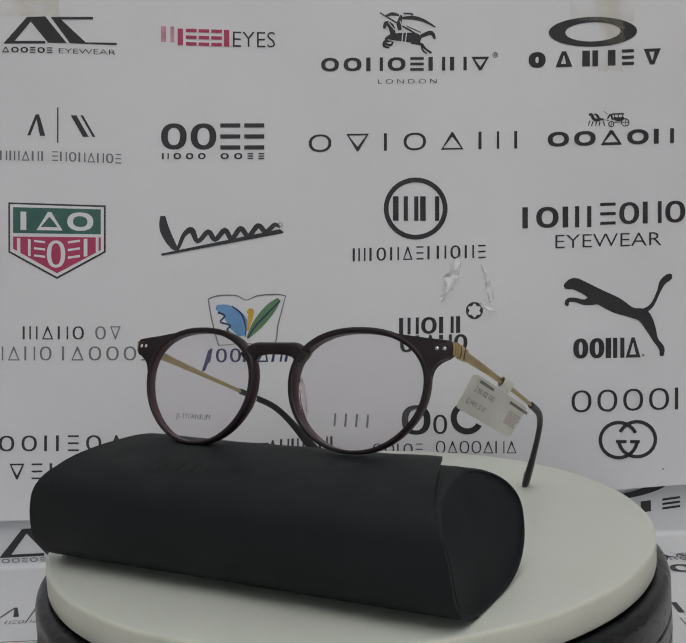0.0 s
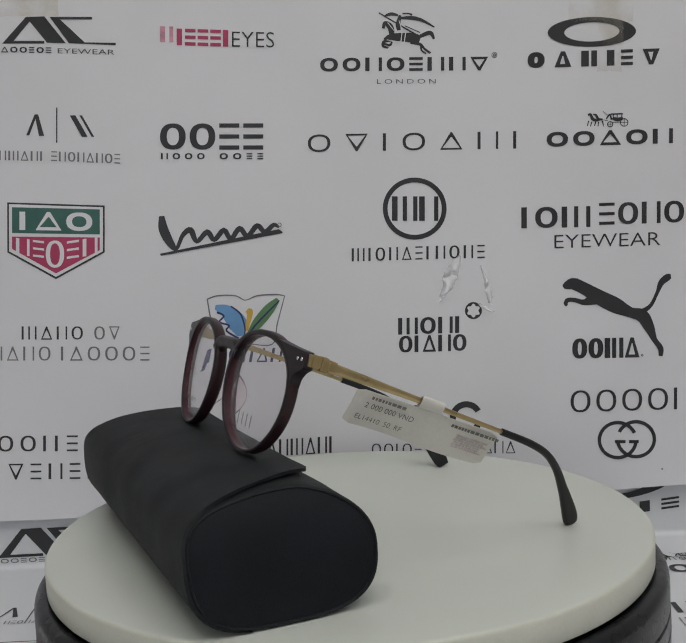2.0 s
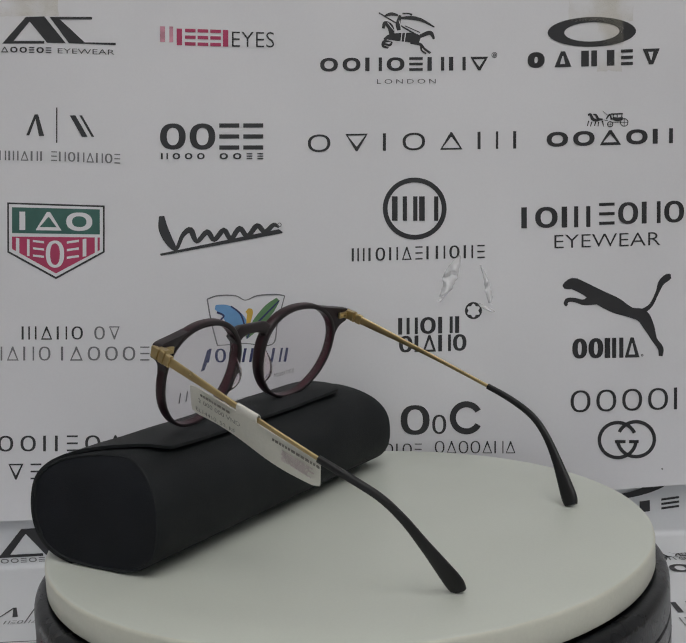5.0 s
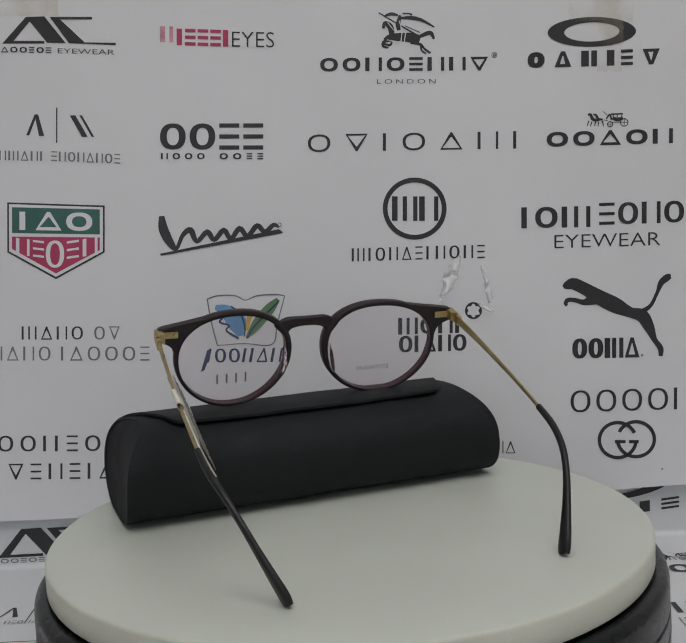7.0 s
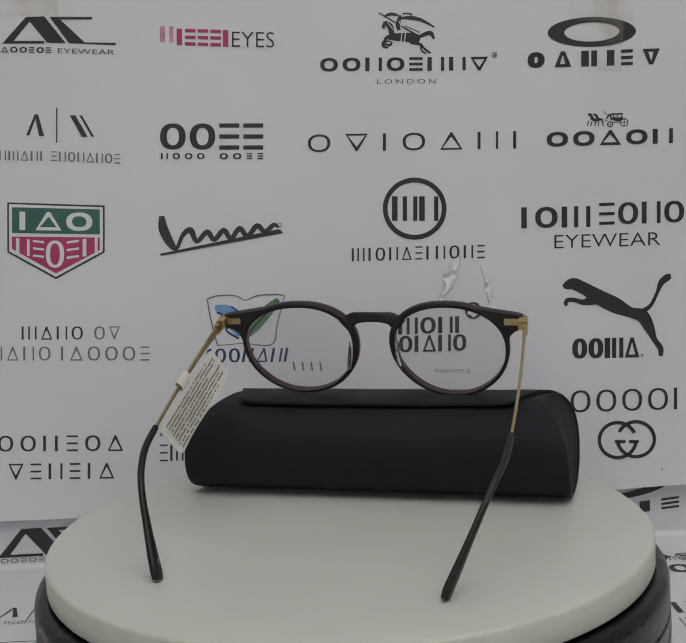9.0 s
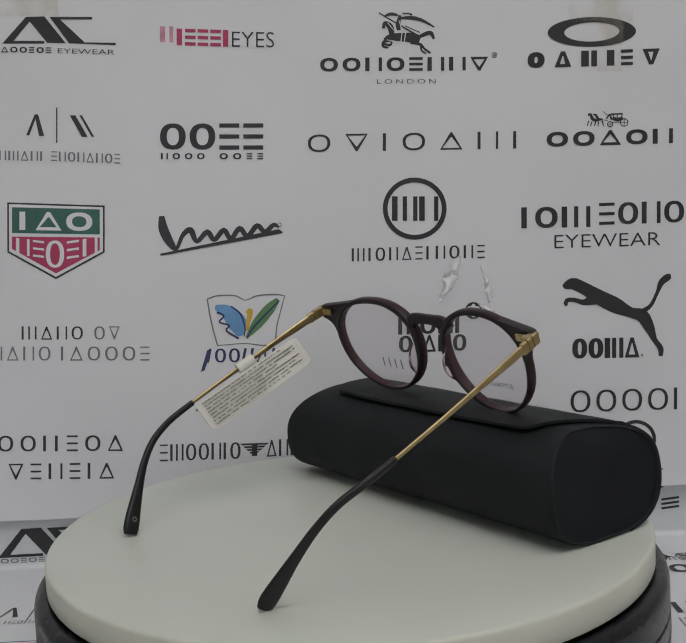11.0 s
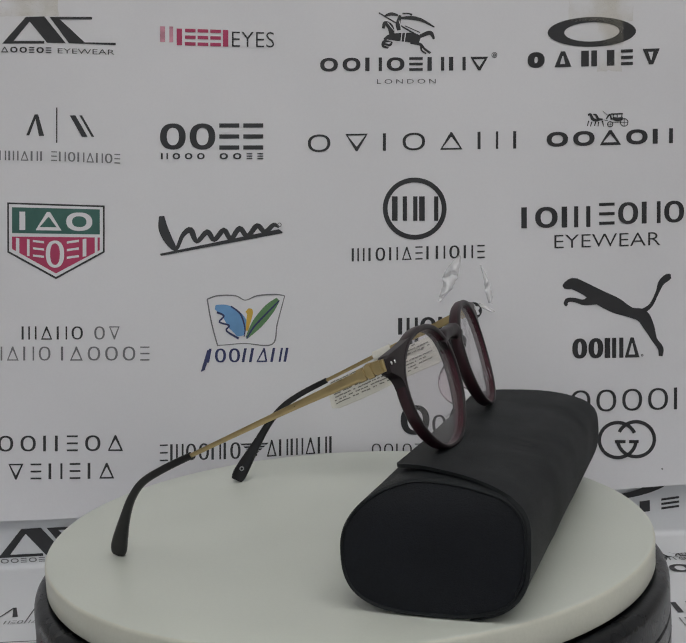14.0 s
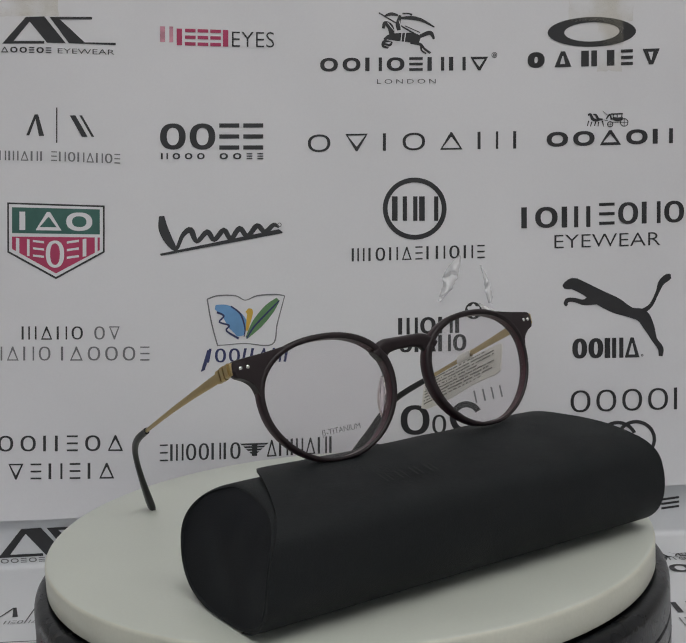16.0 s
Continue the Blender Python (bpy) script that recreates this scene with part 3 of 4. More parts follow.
def temple_bar(s):
    bm = bmesh.new()
    rows = smooth_path([(s * 0.0680, 0.0085, 0.0792, 0.0014, 0.0036), (s * 0.0688, 0.0200, 0.0741, 0.0013, 0.0036), (s * 0.0697, 0.0380, 0.0661, 0.0012, 0.0026),
                        (s * 0.0703, 0.0600, 0.0561, 0.0011, 0.0019), (s * 0.0702, 0.0835, 0.0453, 0.0011, 0.0016)], 6)
    sweep(bm, rows, steps=16, power=2.5)
    return bm


SPECTACLES = spectacles()
twist(SPECTACLES)


# ---- the price tag folded round one temple ----
def price_tag():
    tag = empty("price_tag", "white plastic price tag looped round a gold temple", "price tag", GLASSES_POSE)
    along = Vector((0.0, 0.0562, -0.0237)).normalized()
    down = Vector((-0.0060, -0.0052, -0.0116))
    down = (down - along * down.dot(along)).normalized()
    face = along.cross(down).normalized()
    if face.x < 0:
        face = -face
    start = Vector((0.0688, 0.0256, 0.0688))
    length, drop = 0.0604, 0.0142
    m = Matrix((( *along, 0), ( *(-down), 0), ( *face, 0), (0, 0, 0, 1))).transposed()
    m = Matrix.Translation(start) @ m          # x along the tag, y up, z outward
    bm = bmesh.new()
    rows = []
    for off in (-0.0003, 0.0003):
        row = []
        for i in range(21):
            u = length * i / 20
            lo = -drop - 0.0004 + 0.0012 * (i in (0, 20))
            col = [Vector((u, y, off + 0.0010 * math.sin(i * 0.33) * (y / drop))) for y in (-0.0004 if 0 < i < 20 else -0.0014, -drop * 0.5, lo)]
            row.append([bm.verts.new(m @ c) for c in col])
        rows.append(row)
    for row in rows:
        for i in range(20):
            for k in range(2):
                bm.faces.new((row[i][k], row[i + 1][k], row[i + 1][k + 1], row[i][k + 1]))
    a, b = rows
    rim = [(i, 0) for i in range(21)] + [(20, 1), (20, 2)] + [(i, 2) for i in range(19, -1, -1)] + [(0, 1)]
    for p, q in zip(rim, rim[1:] + rim[:1]):
        bm.faces.new((a[p[0]][p[1]], a[q[0]][q[1]], b[q[0]][q[1]], b[p[0]][p[1]]))
    card = part("card", bm, TAG_WHITE, tag, "white film card", smooth=False)
    # the loop round the temple
    bm = bmesh.new()
    c = Vector((0.0702, 0.0526, 0.0594))
    ring_out = []
    for du in (-0.0048, 0.0048):
        for r in (1.0, 0.82):
            ring_out.append([bm.verts.new(c + along * du + face * (0.0012 * r * math.cos(t)) - down * (0.0024 * r * math.sin(t))) for t in (2 * math.pi * i / 20 for i in range(20))])
    o0, i0, o1, i1 = ring_out
    for i in range(20):
        j = (i + 1) % 20
        bm.faces.new((o0[i], o0[j], o1[j], o1[i]))
        bm.faces.new((i0[i], i0[j], i1[j], i1[i]))
        bm.faces.new((o0[i], o0[j], i0[j], i0[i]))
        bm.faces.new((o1[i], o1[j], i1[j], i1[i]))
    part("loop", bm, TAG_WHITE, tag, "white film loop")
    # the outer face: price and model line, a faint stamp; the inner face: lines too small to read
    bm = bmesh.new()
    text_faces(bm, "2 000 000 VND", 0.0031, m @ Matrix.Translation((0.0046, -0.0062, 0.0012)), spread=1.02)
    text_faces(bm, "EL14410. 50. RF", 0.0029, m @ Matrix.Translation((0.0030, -0.0112, 0.0012)), spread=1.02)
    part("price_line", bm, TAG_INK, card, "grey printed price and model line")
    bm = bmesh.new()
    rng = random.Random(4)
    for y, u0, u1 in ((-0.0026, 0.006, 0.019), (-0.0030, 0.040, 0.060)):
        u = u0
        while u < u1:
            w = rng.uniform(0.0006, 0.0018)
            box(bm, (u, y, 0.0010), (u + w, y + 0.0011, 0.0012), m)
            u += w + 0.0005
    part("fine_print", bm, TAG_FAINT, card, "tiny grey printed bars")
    bm = bmesh.new()
    for k in range(6):
        y, u = -0.0058 - 0.00095 * k, 0.0435 + rng.uniform(0, 0.001)
        while u < 0.0565 - rng.uniform(0, 0.001):
            w = rng.uniform(0.0008, 0.0030)
            box(bm, (u, y, 0.0009), (u + w, y + 0.0006, 0.0011), m)
            u += w + rng.uniform(0.0002, 0.0006)
    part("stamp", bm, TAG_PINK, card, "faint pinkish stamp")
    bm = bmesh.new()
    for k in range(8):
        y = -0.0018 - k * 0.00155
        u, end = 0.0028 + 0.0003 * (k % 3), (0.049, 0.056, 0.057, 0.044, 0.056, 0.052, 0.055, 0.048)[k]
        while u < end:
            w = rng.uniform(0.0004, 0.0022)
            low = rng.uniform(0, 0.0002)
            box(bm, (length - u - w, y - low, -0.0013), (length - u, y + 0.0005 - low, -0.0011), m)
            u += w + rng.choice((0.0002, 0.0003, 0.0004, 0.0007, 0.0016))
    part("fine_print", bm, TAG_FAINT, card, "rows of tiny printed bars")
    return tag


TAG = price_tag()
twist(TAG)


# ---- the printed sheets: a poster hung on the wall, and a second one under it that sweeps down on to the table ----
SHEET_FAR = 0.572
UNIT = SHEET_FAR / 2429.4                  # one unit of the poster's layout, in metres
SHEET = look(EYE, EYE + AHEAD, ROLL) @ Matrix.Translation((0, 0, -SHEET_FAR))


def ripple(x, y):
    """The paper's slow waves, in metres."""
    return 0.0003 * math.sin(x * 31 + 1.3 * math.sin(y * 17)) + 0.00025 * math.sin(y * 38 + x * 11 + 0.7)


def hung(u, v, lift=0.0):
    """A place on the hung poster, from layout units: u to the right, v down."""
    x, y = (u - 784) * UNIT, (735 - v) * UNIT
    return SHEET @ Vector((x, y, ripple(x, y) + lift))


INKS = [INK, INK_GREY, INK_PINK, INK_FADED, INK_GREEN, INK_LEAF, INK_BLUE, INK_NAVY, INK_YELLOW, PAPER]
BLACK, GREY, PINK, FADED, GREEN, LEAF, BLUE, NAVY, YELLOW, WHITE = range(10)


class Mark:
    """One printed mark: plain shapes in ink on a sheet, set out in the sheet's own units."""

    def __init__(self, place, lift=0.00025):
        self.shapes, self.place, self.lift = [], place, lift

    def shape(self, name, ink):
        bm = bmesh.new()
        self.shapes.append((name, ink, bm))
        return bm

    def poly(self, points, ink=BLACK, over=0.0, name="shape"):
        bm = self.shape(name, ink)
        bm.faces.new([bm.verts.new(self.place(u, v, self.lift + over)) for u, v in points])

    def ribbon(self, rows, ink=BLACK, over=0.0, steps=6):
        """A stroke along (u, v, width)."""
        bm = self.shape("stroke", ink)
        pts = smooth_path(rows, steps)
        sides = []
        for i, (u, v, w) in enumerate(pts):
            a, b = pts[max(i - 1, 0)], pts[min(i + 1, len(pts) - 1)]
            du, dv = b[0] - a[0], b[1] - a[1]
            n = math.hypot(du, dv) or 1
            sides.append([bm.verts.new(self.place(u + s * dv / n * w / 2, v - s * du / n * w / 2, self.lift + over)) for s in (1, -1)])
        for a, b in zip(sides, sides[1:]):
            bm.faces.new((a[0], a[1], b[1], b[0]))

    def ring(self, u, v, ru, rv, wu, wv, ink=BLACK, turn=0.0, a0=0, a1=360, over=0.0, power=2.0, name="ring"):
        bm = self.shape(name, ink)
        n = 48 if power == 2.0 else 32
        rows = []
        for i in range(n + 1):
            a = radians(a0 + (a1 - a0) * i / n)
            ca, sa = math.cos(a), math.sin(a)
            ca, sa = math.copysign(abs(ca) ** (2 / power), ca), math.copysign(abs(sa) ** (2 / power), sa)
            rows.append([bm.verts.new(self.place(u + ca * (ru - k * wu), v + turn * ca * ru - sa * (rv - k * wv), self.lift + over)) for k in (0, 1)])
        for a, b in zip(rows, rows[1:]):
            bm.faces.new((a[0], a[1], b[1], b[0]))

    def bars(self, u0, u1, base, high, kinds, ink=BLACK, rise=0.0, heavy=0.22, gap=0.22, over=0.0, lean=0.0):
        """A line of plain shapes: bars (1, 2 or w for three), a ring (o), a stack of level bars (=), a triangle (a, v), or a blank (0)."""
        weight = {"1": 0.55, "2": 1.0, "0": 0.6, "w": 1.3, "o": 1.05, "=": 0.85, "a": 1.05, "v": 1.05}
        unit = (u1 - u0) / (sum(weight[k] for k in kinds) - gap)
        up = 1 if high > 0 else -1
        u = u0
        for k in kinds:
            w = weight[k] * unit
            body, thick = w - gap * unit, heavy * unit
            mid = u + body / 2

            def at(du, dv):
                return u + du + lean * dv, base - rise * (u + du - u0) - dv

            if k == "o":
                self.ring(mid + lean * high / 2, base - rise * (mid - u0) - high / 2, body / 2, abs(high) / 2, min(thick, body * 0.4), min(thick * 0.65, abs(high) * 0.3), ink,
                          turn=-rise, over=over, power=2.3)
            elif k == "=":
                t = min(thick * 0.62, abs(high) * 0.2) * up
                for v0 in (0.0, high / 2 - t / 2, high - t):
                    self.poly([at(0, v0), at(body, v0), at(body, v0 + t), at(0, v0 + t)], ink, over, "bar")
            elif k in "av":
                lo, hi = (0.0, high) if k == "a" else (high, 0.0)
                t = thick * 0.55
                base_t = min(t, abs(high) * 0.2) * (1 if hi > lo else -1)
                bm = self.shape("triangle", ink)
                outer = [at(0, lo), at(body, lo), at(body / 2 + t / 2, hi), at(body / 2 - t / 2, hi)]
                inner = [at(t * 1.3, lo + base_t), at(body - t * 1.5, lo + base_t), at(body / 2 + 0.02 * body, hi - (hi - lo) * 0.28), at(body / 2 - 0.02 * body, hi - (hi - lo) * 0.28)]
                vo = [bm.verts.new(self.place(*q, self.lift + over)) for q in outer]
                vi = [bm.verts.new(self.place(*q, self.lift + over)) for q in inner]
                for i in range(4):
                    bm.faces.new((vo[i], vo[(i + 1) % 4], vi[(i + 1) % 4], vi[i]))
            else:
                spots = {"1": [0.0], "2": [0.0, body - thick * 0.75], "0": [], "w": [0.0, body / 2 - thick * 0.35, body - thick * 0.75]}[k]
                for j, s in enumerate(spots):
                    t = thick if j == 0 else thick * 0.75
                    self.poly([at(s, 0), at(s + t, 0), at(s + t, high), at(s, high)], ink, over, "bar")
            u += w

    def words(self, text, u0, u1, base, size, ink=BLACK, rise=0.0, spread=1.0):
        """Readable lettering from u0 to u1."""
        bm = self.shape("lettering", ink)
        width = text_faces(bm, text, 1.0, Matrix(), 0, spread)
        for vert in bm.verts:
            u = u0 + vert.co.x / width * (u1 - u0)
            vert.co = self.place(u, base - vert.co.y * size - rise * (u - u0), self.lift)

    def done(self, name, label, parent):
        """The first shape carries the mark; the others are its pieces."""
        first = None
        for shape_name, ink, bm in self.shapes:
            if first is None:
                first = part(name, bm, INKS[ink], parent, label)
            else:
                part(shape_name, bm, INKS[ink], first)
        return first


def carriage(k, u0=0.0, v0=0.0, su=1.0, sv=1.0):
    """Two horse-like strokes before a small coach on two wheels, set at (u0, v0) and scaled."""
    strokes = ([(1346, 263, 4), (1352, 262, 6), (1357, 272, 7), (1366, 275, 6), (1372, 274, 4)], [(1348, 276, 3), (1345, 288, 2)], [(1355, 278, 3), (1352, 289, 2)],
               [(1364, 278, 3), (1361, 288, 2)], [(1358, 262, 3), (1364, 263, 5), (1370, 272, 6), (1380, 273, 4)], [(1371, 278, 3), (1369, 289, 2)],
               [(1379, 276, 3), (1382, 289, 2)], [(1382, 274, 1.6), (1392, 276, 1.6)], [(1388, 272, 3), (1396, 262, 4), (1400, 274, 4)], [(1398, 261, 3.4), (1426, 260, 3.4)],
               [(1402, 270, 6), (1414, 273, 9), (1426, 270, 6)], [(1404, 262, 2), (1404, 272, 2)], [(1413, 262, 2), (1413, 272, 2)], [(1424, 262, 2), (1422, 272, 2)],
               [(1380, 254, 1), (1392, 264, 1)], [(1391, 284, 1), (1403, 284, 1)], [(1397, 278, 1), (1397, 290, 1)], [(1421, 280, 1.2), (1437, 280, 1.2)],
               [(1429, 272, 1.2), (1429, 288, 1.2)], [(1402, 280, 1.5), (1421, 279, 1.5)])
    for rows in strokes:
        k.ribbon([(u0 + (u - 1346) * su, v0 + (v - 290) * sv, w * su) for u, v, w in rows], BLACK)
    for u, v, r in ((1397, 284, 7), (1429, 280, 9.5)):
        k.ring(u0 + (u - 1346) * su, v0 + (v - 290) * sv, r * su, r * abs(sv), 2.0 * su, 2.0 * abs(sv), BLACK)


def slanted_emblem(mk, du=0.0, dv=0.0):
    """Two slanted bars with thin lines, like an abstract roof."""
    for pts in ([(8, 100), (62, 39), (72, 48), (34, 94), (104, 94), (104, 100)], [(62, 39), (104, 38), (153, 99), (110, 98)],
                [(116, 39), (213, 39), (213, 45), (140, 45), (196, 97), (267, 98), (267, 103), (160, 99)]):
        mk.poly([(u + du, v + dv) for u, v in pts])


def poster():
    sheet = empty("poster", "white glossy paper poster printed with rows of dark marks", "poster")
    bm = bmesh.new()
    nu, nv = 60, 48
    left, right, top = -500, 2070, -520
    grid = []
    for off in (0.0, -0.0006):
        rows = []
        for j in range(nv + 1):
            row = []
            for i in range(nu + 1):
                u = left + (right - left) * i / nu
                bottom = 1190 - 0.0506 * u + 2.5 * math.sin(u * 0.011)
                v = top + (bottom - top) * j / nv
                curl = 0.0004 * max(0.0, (v - bottom + 60) / 60) ** 2
                row.append(bm.verts.new(hung(u, v, off + curl)))
            rows.append(row)
        grid.append(rows)
    for rows in grid:
        for j in range(nv):
            for i in range(nu):
                bm.faces.new((rows[j][i], rows[j][i + 1], rows[j + 1][i + 1], rows[j + 1][i]))
    a, b = grid
    edge = [(0, i) for i in range(nu + 1)] + [(j, nu) for j in range(1, nv + 1)] + [(nv, i) for i in range(nu - 1, -1, -1)] + [(j, 0) for j in range(nv - 1, 0, -1)]
    for p, q in zip(edge, edge[1:] + edge[:1]):
        bm.faces.new((a[p[0]][p[1]], a[q[0]][q[1]], b[q[0]][q[1]], b[p[0]][p[1]]))
    part("paper", bm, PAPER, sheet, "white glossy paper", smooth=True)

    def mark(label, draw):
        mk = Mark(hung)
        draw(mk)
        mk.done("printed_mark", label, sheet)

    # first row
    def m(k):
        slanted_emblem(k)
        k.bars(5, 120, 120, 13, "aoo=o=", heavy=0.2, rise=-0.015)
        k.words("EYEWEAR", 132, 264, 122, 17, rise=-0.025)
    mark("black slanted emblem over a line of bars", m)

    def m(k):
        k.bars(368, 398, 96, 36, "2", FADED, heavy=0.3, rise=-0.02)
        k.bars(406, 526, 103, 38, "1===1", PINK, heavy=0.36, gap=0.13, rise=-0.03)
        k.words("EYES", 528, 629, 107, 52, rise=-0.02)
    mark("crimson bars with thin black lettering", m)

    def m(k):
        for rows, ink in (([(880, 92, 6), (895, 86, 15), (925, 86, 20), (950, 88, 22), (962, 92, 14)], BLACK),
                          ([(898, 80, 12), (894, 62, 14), (882, 54, 9), (878, 66, 6)], BLACK), ([(868, 30, 3), (905, 52, 3), (960, 84, 4)], BLACK),
                          ([(918, 42, 5), (945, 42, 9), (968, 48, 7), (995, 63, 3)], BLACK), ([(880, 38, 3), (896, 33, 8), (912, 36, 4)], BLACK), ([(922, 32, 4), (936, 32, 3), (944, 35, 5)], BLACK),
                          ([(917, 36, 6), (912, 56, 11), (914, 70, 8)], BLACK), ([(928, 60, 2), (962, 75, 2)], BLACK),
                          ([(895, 92, 8), (880, 96, 7), (878, 106, 6), (890, 110, 4)], BLACK), ([(940, 98, 6), (962, 102, 7), (972, 112, 5), (986, 122, 5)], BLACK), ([(964, 104, 5), (966, 116, 4), (976, 123, 3)], BLACK),
                          ([(962, 84, 8), (985, 76, 10), (994, 90, 5)], BLACK), ([(878, 100, 5), (893, 104, 5), (898, 96, 4)], BLACK)):
            k.ribbon(rows, ink)
        for rows in ([(921, 74, 2.2), (918, 100, 2.2)], [(930, 70, 2), (926, 98, 2)], [(888, 52, 1.6), (902, 70, 1.6)], [(914, 48, 1.5), (920, 66, 1.5)], [(886, 92, 1.5), (912, 96, 1.5)]):
            k.ribbon(rows, WHITE, over=0.0001)
        k.bars(734, 1118, 164, 31, "oo2o=22v", heavy=0.2, rise=0.008)
        k.ring(1132, 126, 6.5, 6.5, 1.4, 1.4, GREY)
        k.ring(1132, 126, 3.4, 3.4, 2.0, 2.0, GREY)
        k.words("LONDON", 862, 998, 192, 15, BLACK, rise=0.008, spread=1.5)
    mark("dark crest-like shape over a wide line of bars", m)

    def m(k):
        k.ring(1355, 73, 101, 34, 38, 12, BLACK, turn=-0.02)
        k.bars(1208, 1510, 156, 36, "oa21=v", heavy=0.30, gap=0.38, rise=0.03)
    mark("black oval ring over heavy bars", m)

    # second row
    def m(k):
        k.poly([(63, 310), (82, 262), (88, 262), (70, 310)])
        k.poly([(82, 262), (90, 262), (104, 311), (92, 311)])
        k.poly([(131, 246), (134, 246), (134, 327), (131, 327)])
        k.poly([(162, 264), (175, 264), (203, 313), (190, 313)])
        k.poly([(184, 264), (190, 264), (218, 313), (212, 313)])
        k.bars(-22, 102, 366, 22, "a2wa21", GREY, heavy=0.2, rise=-0.02)
        k.bars(120, 277, 368, 22, "=2o2a2o=", GREY, heavy=0.2, rise=-0.04)
    mark("thin black strokes parted by an upright line", m)

    def m(k):
        k.bars(368, 604, 342, 60, "oo==", heavy=0.24, gap=0.14)
        k.bars(370, 470, 364, 14, "2ooo", heavy=0.16, gap=0.4)
        k.bars(504, 604, 364, 14, "oo==", heavy=0.16, gap=0.4)
    mark("large black bars over a line of small bars", m)

    def m(k):
        k.bars(706, 1186, 348, 40, "ov1oa21", heavy=0.085, gap=0.42, rise=0.018)
    mark("widely spaced thin black bars", m)

    def m(k):
        carriage(k, 1346, 290)
        k.bars(1252, 1540, 336, 34, "ooao2", heavy=0.2, gap=0.2, rise=0.03)
    mark("small black carriage-like shapes over black bars", m)

    # third row
    def m(k):
        def shield(i):
            return [(20 + i, 463 + i), (242 - i, 470 + i), (242 - i, 577 - 0.6 * i), (131, 638 - 1.25 * i), (20 + i, 577 - 0.6 * i)]
        k.poly(shield(0), BLACK)
        k.poly(shield(4), WHITE, 0.00008)
        k.poly([(31, 474), (231, 479), (231, 536), (31, 533)], GREEN, 0.00016)
        k.poly([(31, 541), (231, 543), (231, 572), (131, 625), (31, 569)], PINK, 0.00016)
        k.bars(48, 214, 526, 42, "1ao", WHITE, heavy=0.2, gap=0.16, over=0.00024, rise=-0.015)
        k.bars(40, 104, 582, 38, "2=", WHITE, heavy=0.2, gap=0.2, over=0.00024, rise=-0.12)
        k.bars(108, 150, 612, 62, "o", WHITE, heavy=0.2, gap=0.2, over=0.00024)
        k.bars(156, 226, 592, 40, "=2", WHITE, heavy=0.2, gap=0.2, over=0.00024, rise=0.14)
    mark("green and crimson shield with white bars and black border", m)

    def m(k):
        k.ribbon([(372, 494, 12), (376, 524, 22), (392, 556, 18), (406, 568, 9), (420, 538, 10), (438, 526, 14), (452, 552, 10), (476, 530, 12), (492, 548, 11), (514, 526, 12),
                  (530, 546, 11), (550, 522, 12), (568, 540, 11), (590, 516, 12), (608, 530, 11), (628, 514, 10), (640, 520, 5)], steps=5)
        k.poly([(368, 580), (640, 524), (648, 530), (648, 533), (370, 585)])
        k.ring(641, 514, 5, 5, 1.5, 1.5, GREY)
    mark("black flowing stroke over a slanted line", m)

    def m(k):
        k.ring(950, 477, 73, 71, 11, 11)
        k.bars(898, 1004, 505, 56, "w2", heavy=0.27, gap=0.08)
        k.bars(806, 984, 598, 30, "w1o2a=1", heavy=0.17, gap=0.3, rise=0.03)
        k.bars(998, 1110, 592, 30, "2o2=", heavy=0.17, gap=0.3, rise=0.02)
    mark("black ring round heavy bars over a line of thin bars", m)

    def m(k):
        k.bars(1194, 1352, 522, 48, "1ow", heavy=0.22, gap=0.16, rise=0.02)
        k.bars(1372, 1566, 514, 50, "=o2o", heavy=0.22, gap=0.16, rise=0.03)
        k.words("EYEWEAR", 1265, 1512, 568, 45, rise=0.03)
    mark("black bars over thin black lettering", m)

    # fourth row
    def m(k):
        k.bars(52, 192, 776, 30, "wa2o", heavy=0.14, gap=0.3)
        k.bars(218, 276, 776, 30, "ov", GREY, heavy=0.14, gap=0.3)
        k.bars(-28, 118, 824, 32, "wa2o", GREY, heavy=0.13, gap=0.3)
        k.bars(142, 344, 824, 32, "1aooo=", GREY, heavy=0.13, gap=0.3)
    mark("two lines of thin black and grey bars", m)

    def m(k):
        for rows, ink in (([(476, 684, 3), (500, 676, 3), (540, 676, 3), (563, 686, 2), (590, 676, 3), (630, 673, 3), (653, 676, 2)], GREY),
                          ([(476, 684, 3), (484, 730, 3), (498, 784, 3), (506, 789, 2), (560, 785, 2), (624, 787, 3), (636, 740, 3), (653, 676, 2)], GREY)):
            k.ribbon(rows, ink)
        k.ribbon([(494, 702, 10), (520, 712, 30), (545, 740, 44), (552, 768, 16)], BLUE)
        k.ribbon([(498, 714, 5), (514, 722, 4), (504, 736, 4), (526, 744, 4), (520, 756, 4), (548, 774, 5)], NAVY, 0.00008)
        k.ribbon([(530, 700, 3), (552, 718, 4), (562, 750, 3), (560, 770, 2)], NAVY, 0.00008)
        k.ribbon([(638, 684, 10), (618, 706, 24), (590, 740, 24), (566, 772, 6)], LEAF)
        k.ribbon([(640, 688, 3), (610, 718, 4), (582, 748, 4), (566, 774, 3)], NAVY, 0.00008)
        k.ribbon([(566, 716, 8), (574, 710, 12), (572, 726, 12), (566, 756, 5)], YELLOW, 0.00008)
        k.bars(474, 660, 829, 32, "1oo11a21", NAVY, heavy=0.20, gap=0.22, lean=0.18, rise=0.012)
        k.poly([(461, 850), (470, 846), (486, 800), (476, 800)], NAVY)
    mark("open-book outline with blue and green leaf shapes", m)

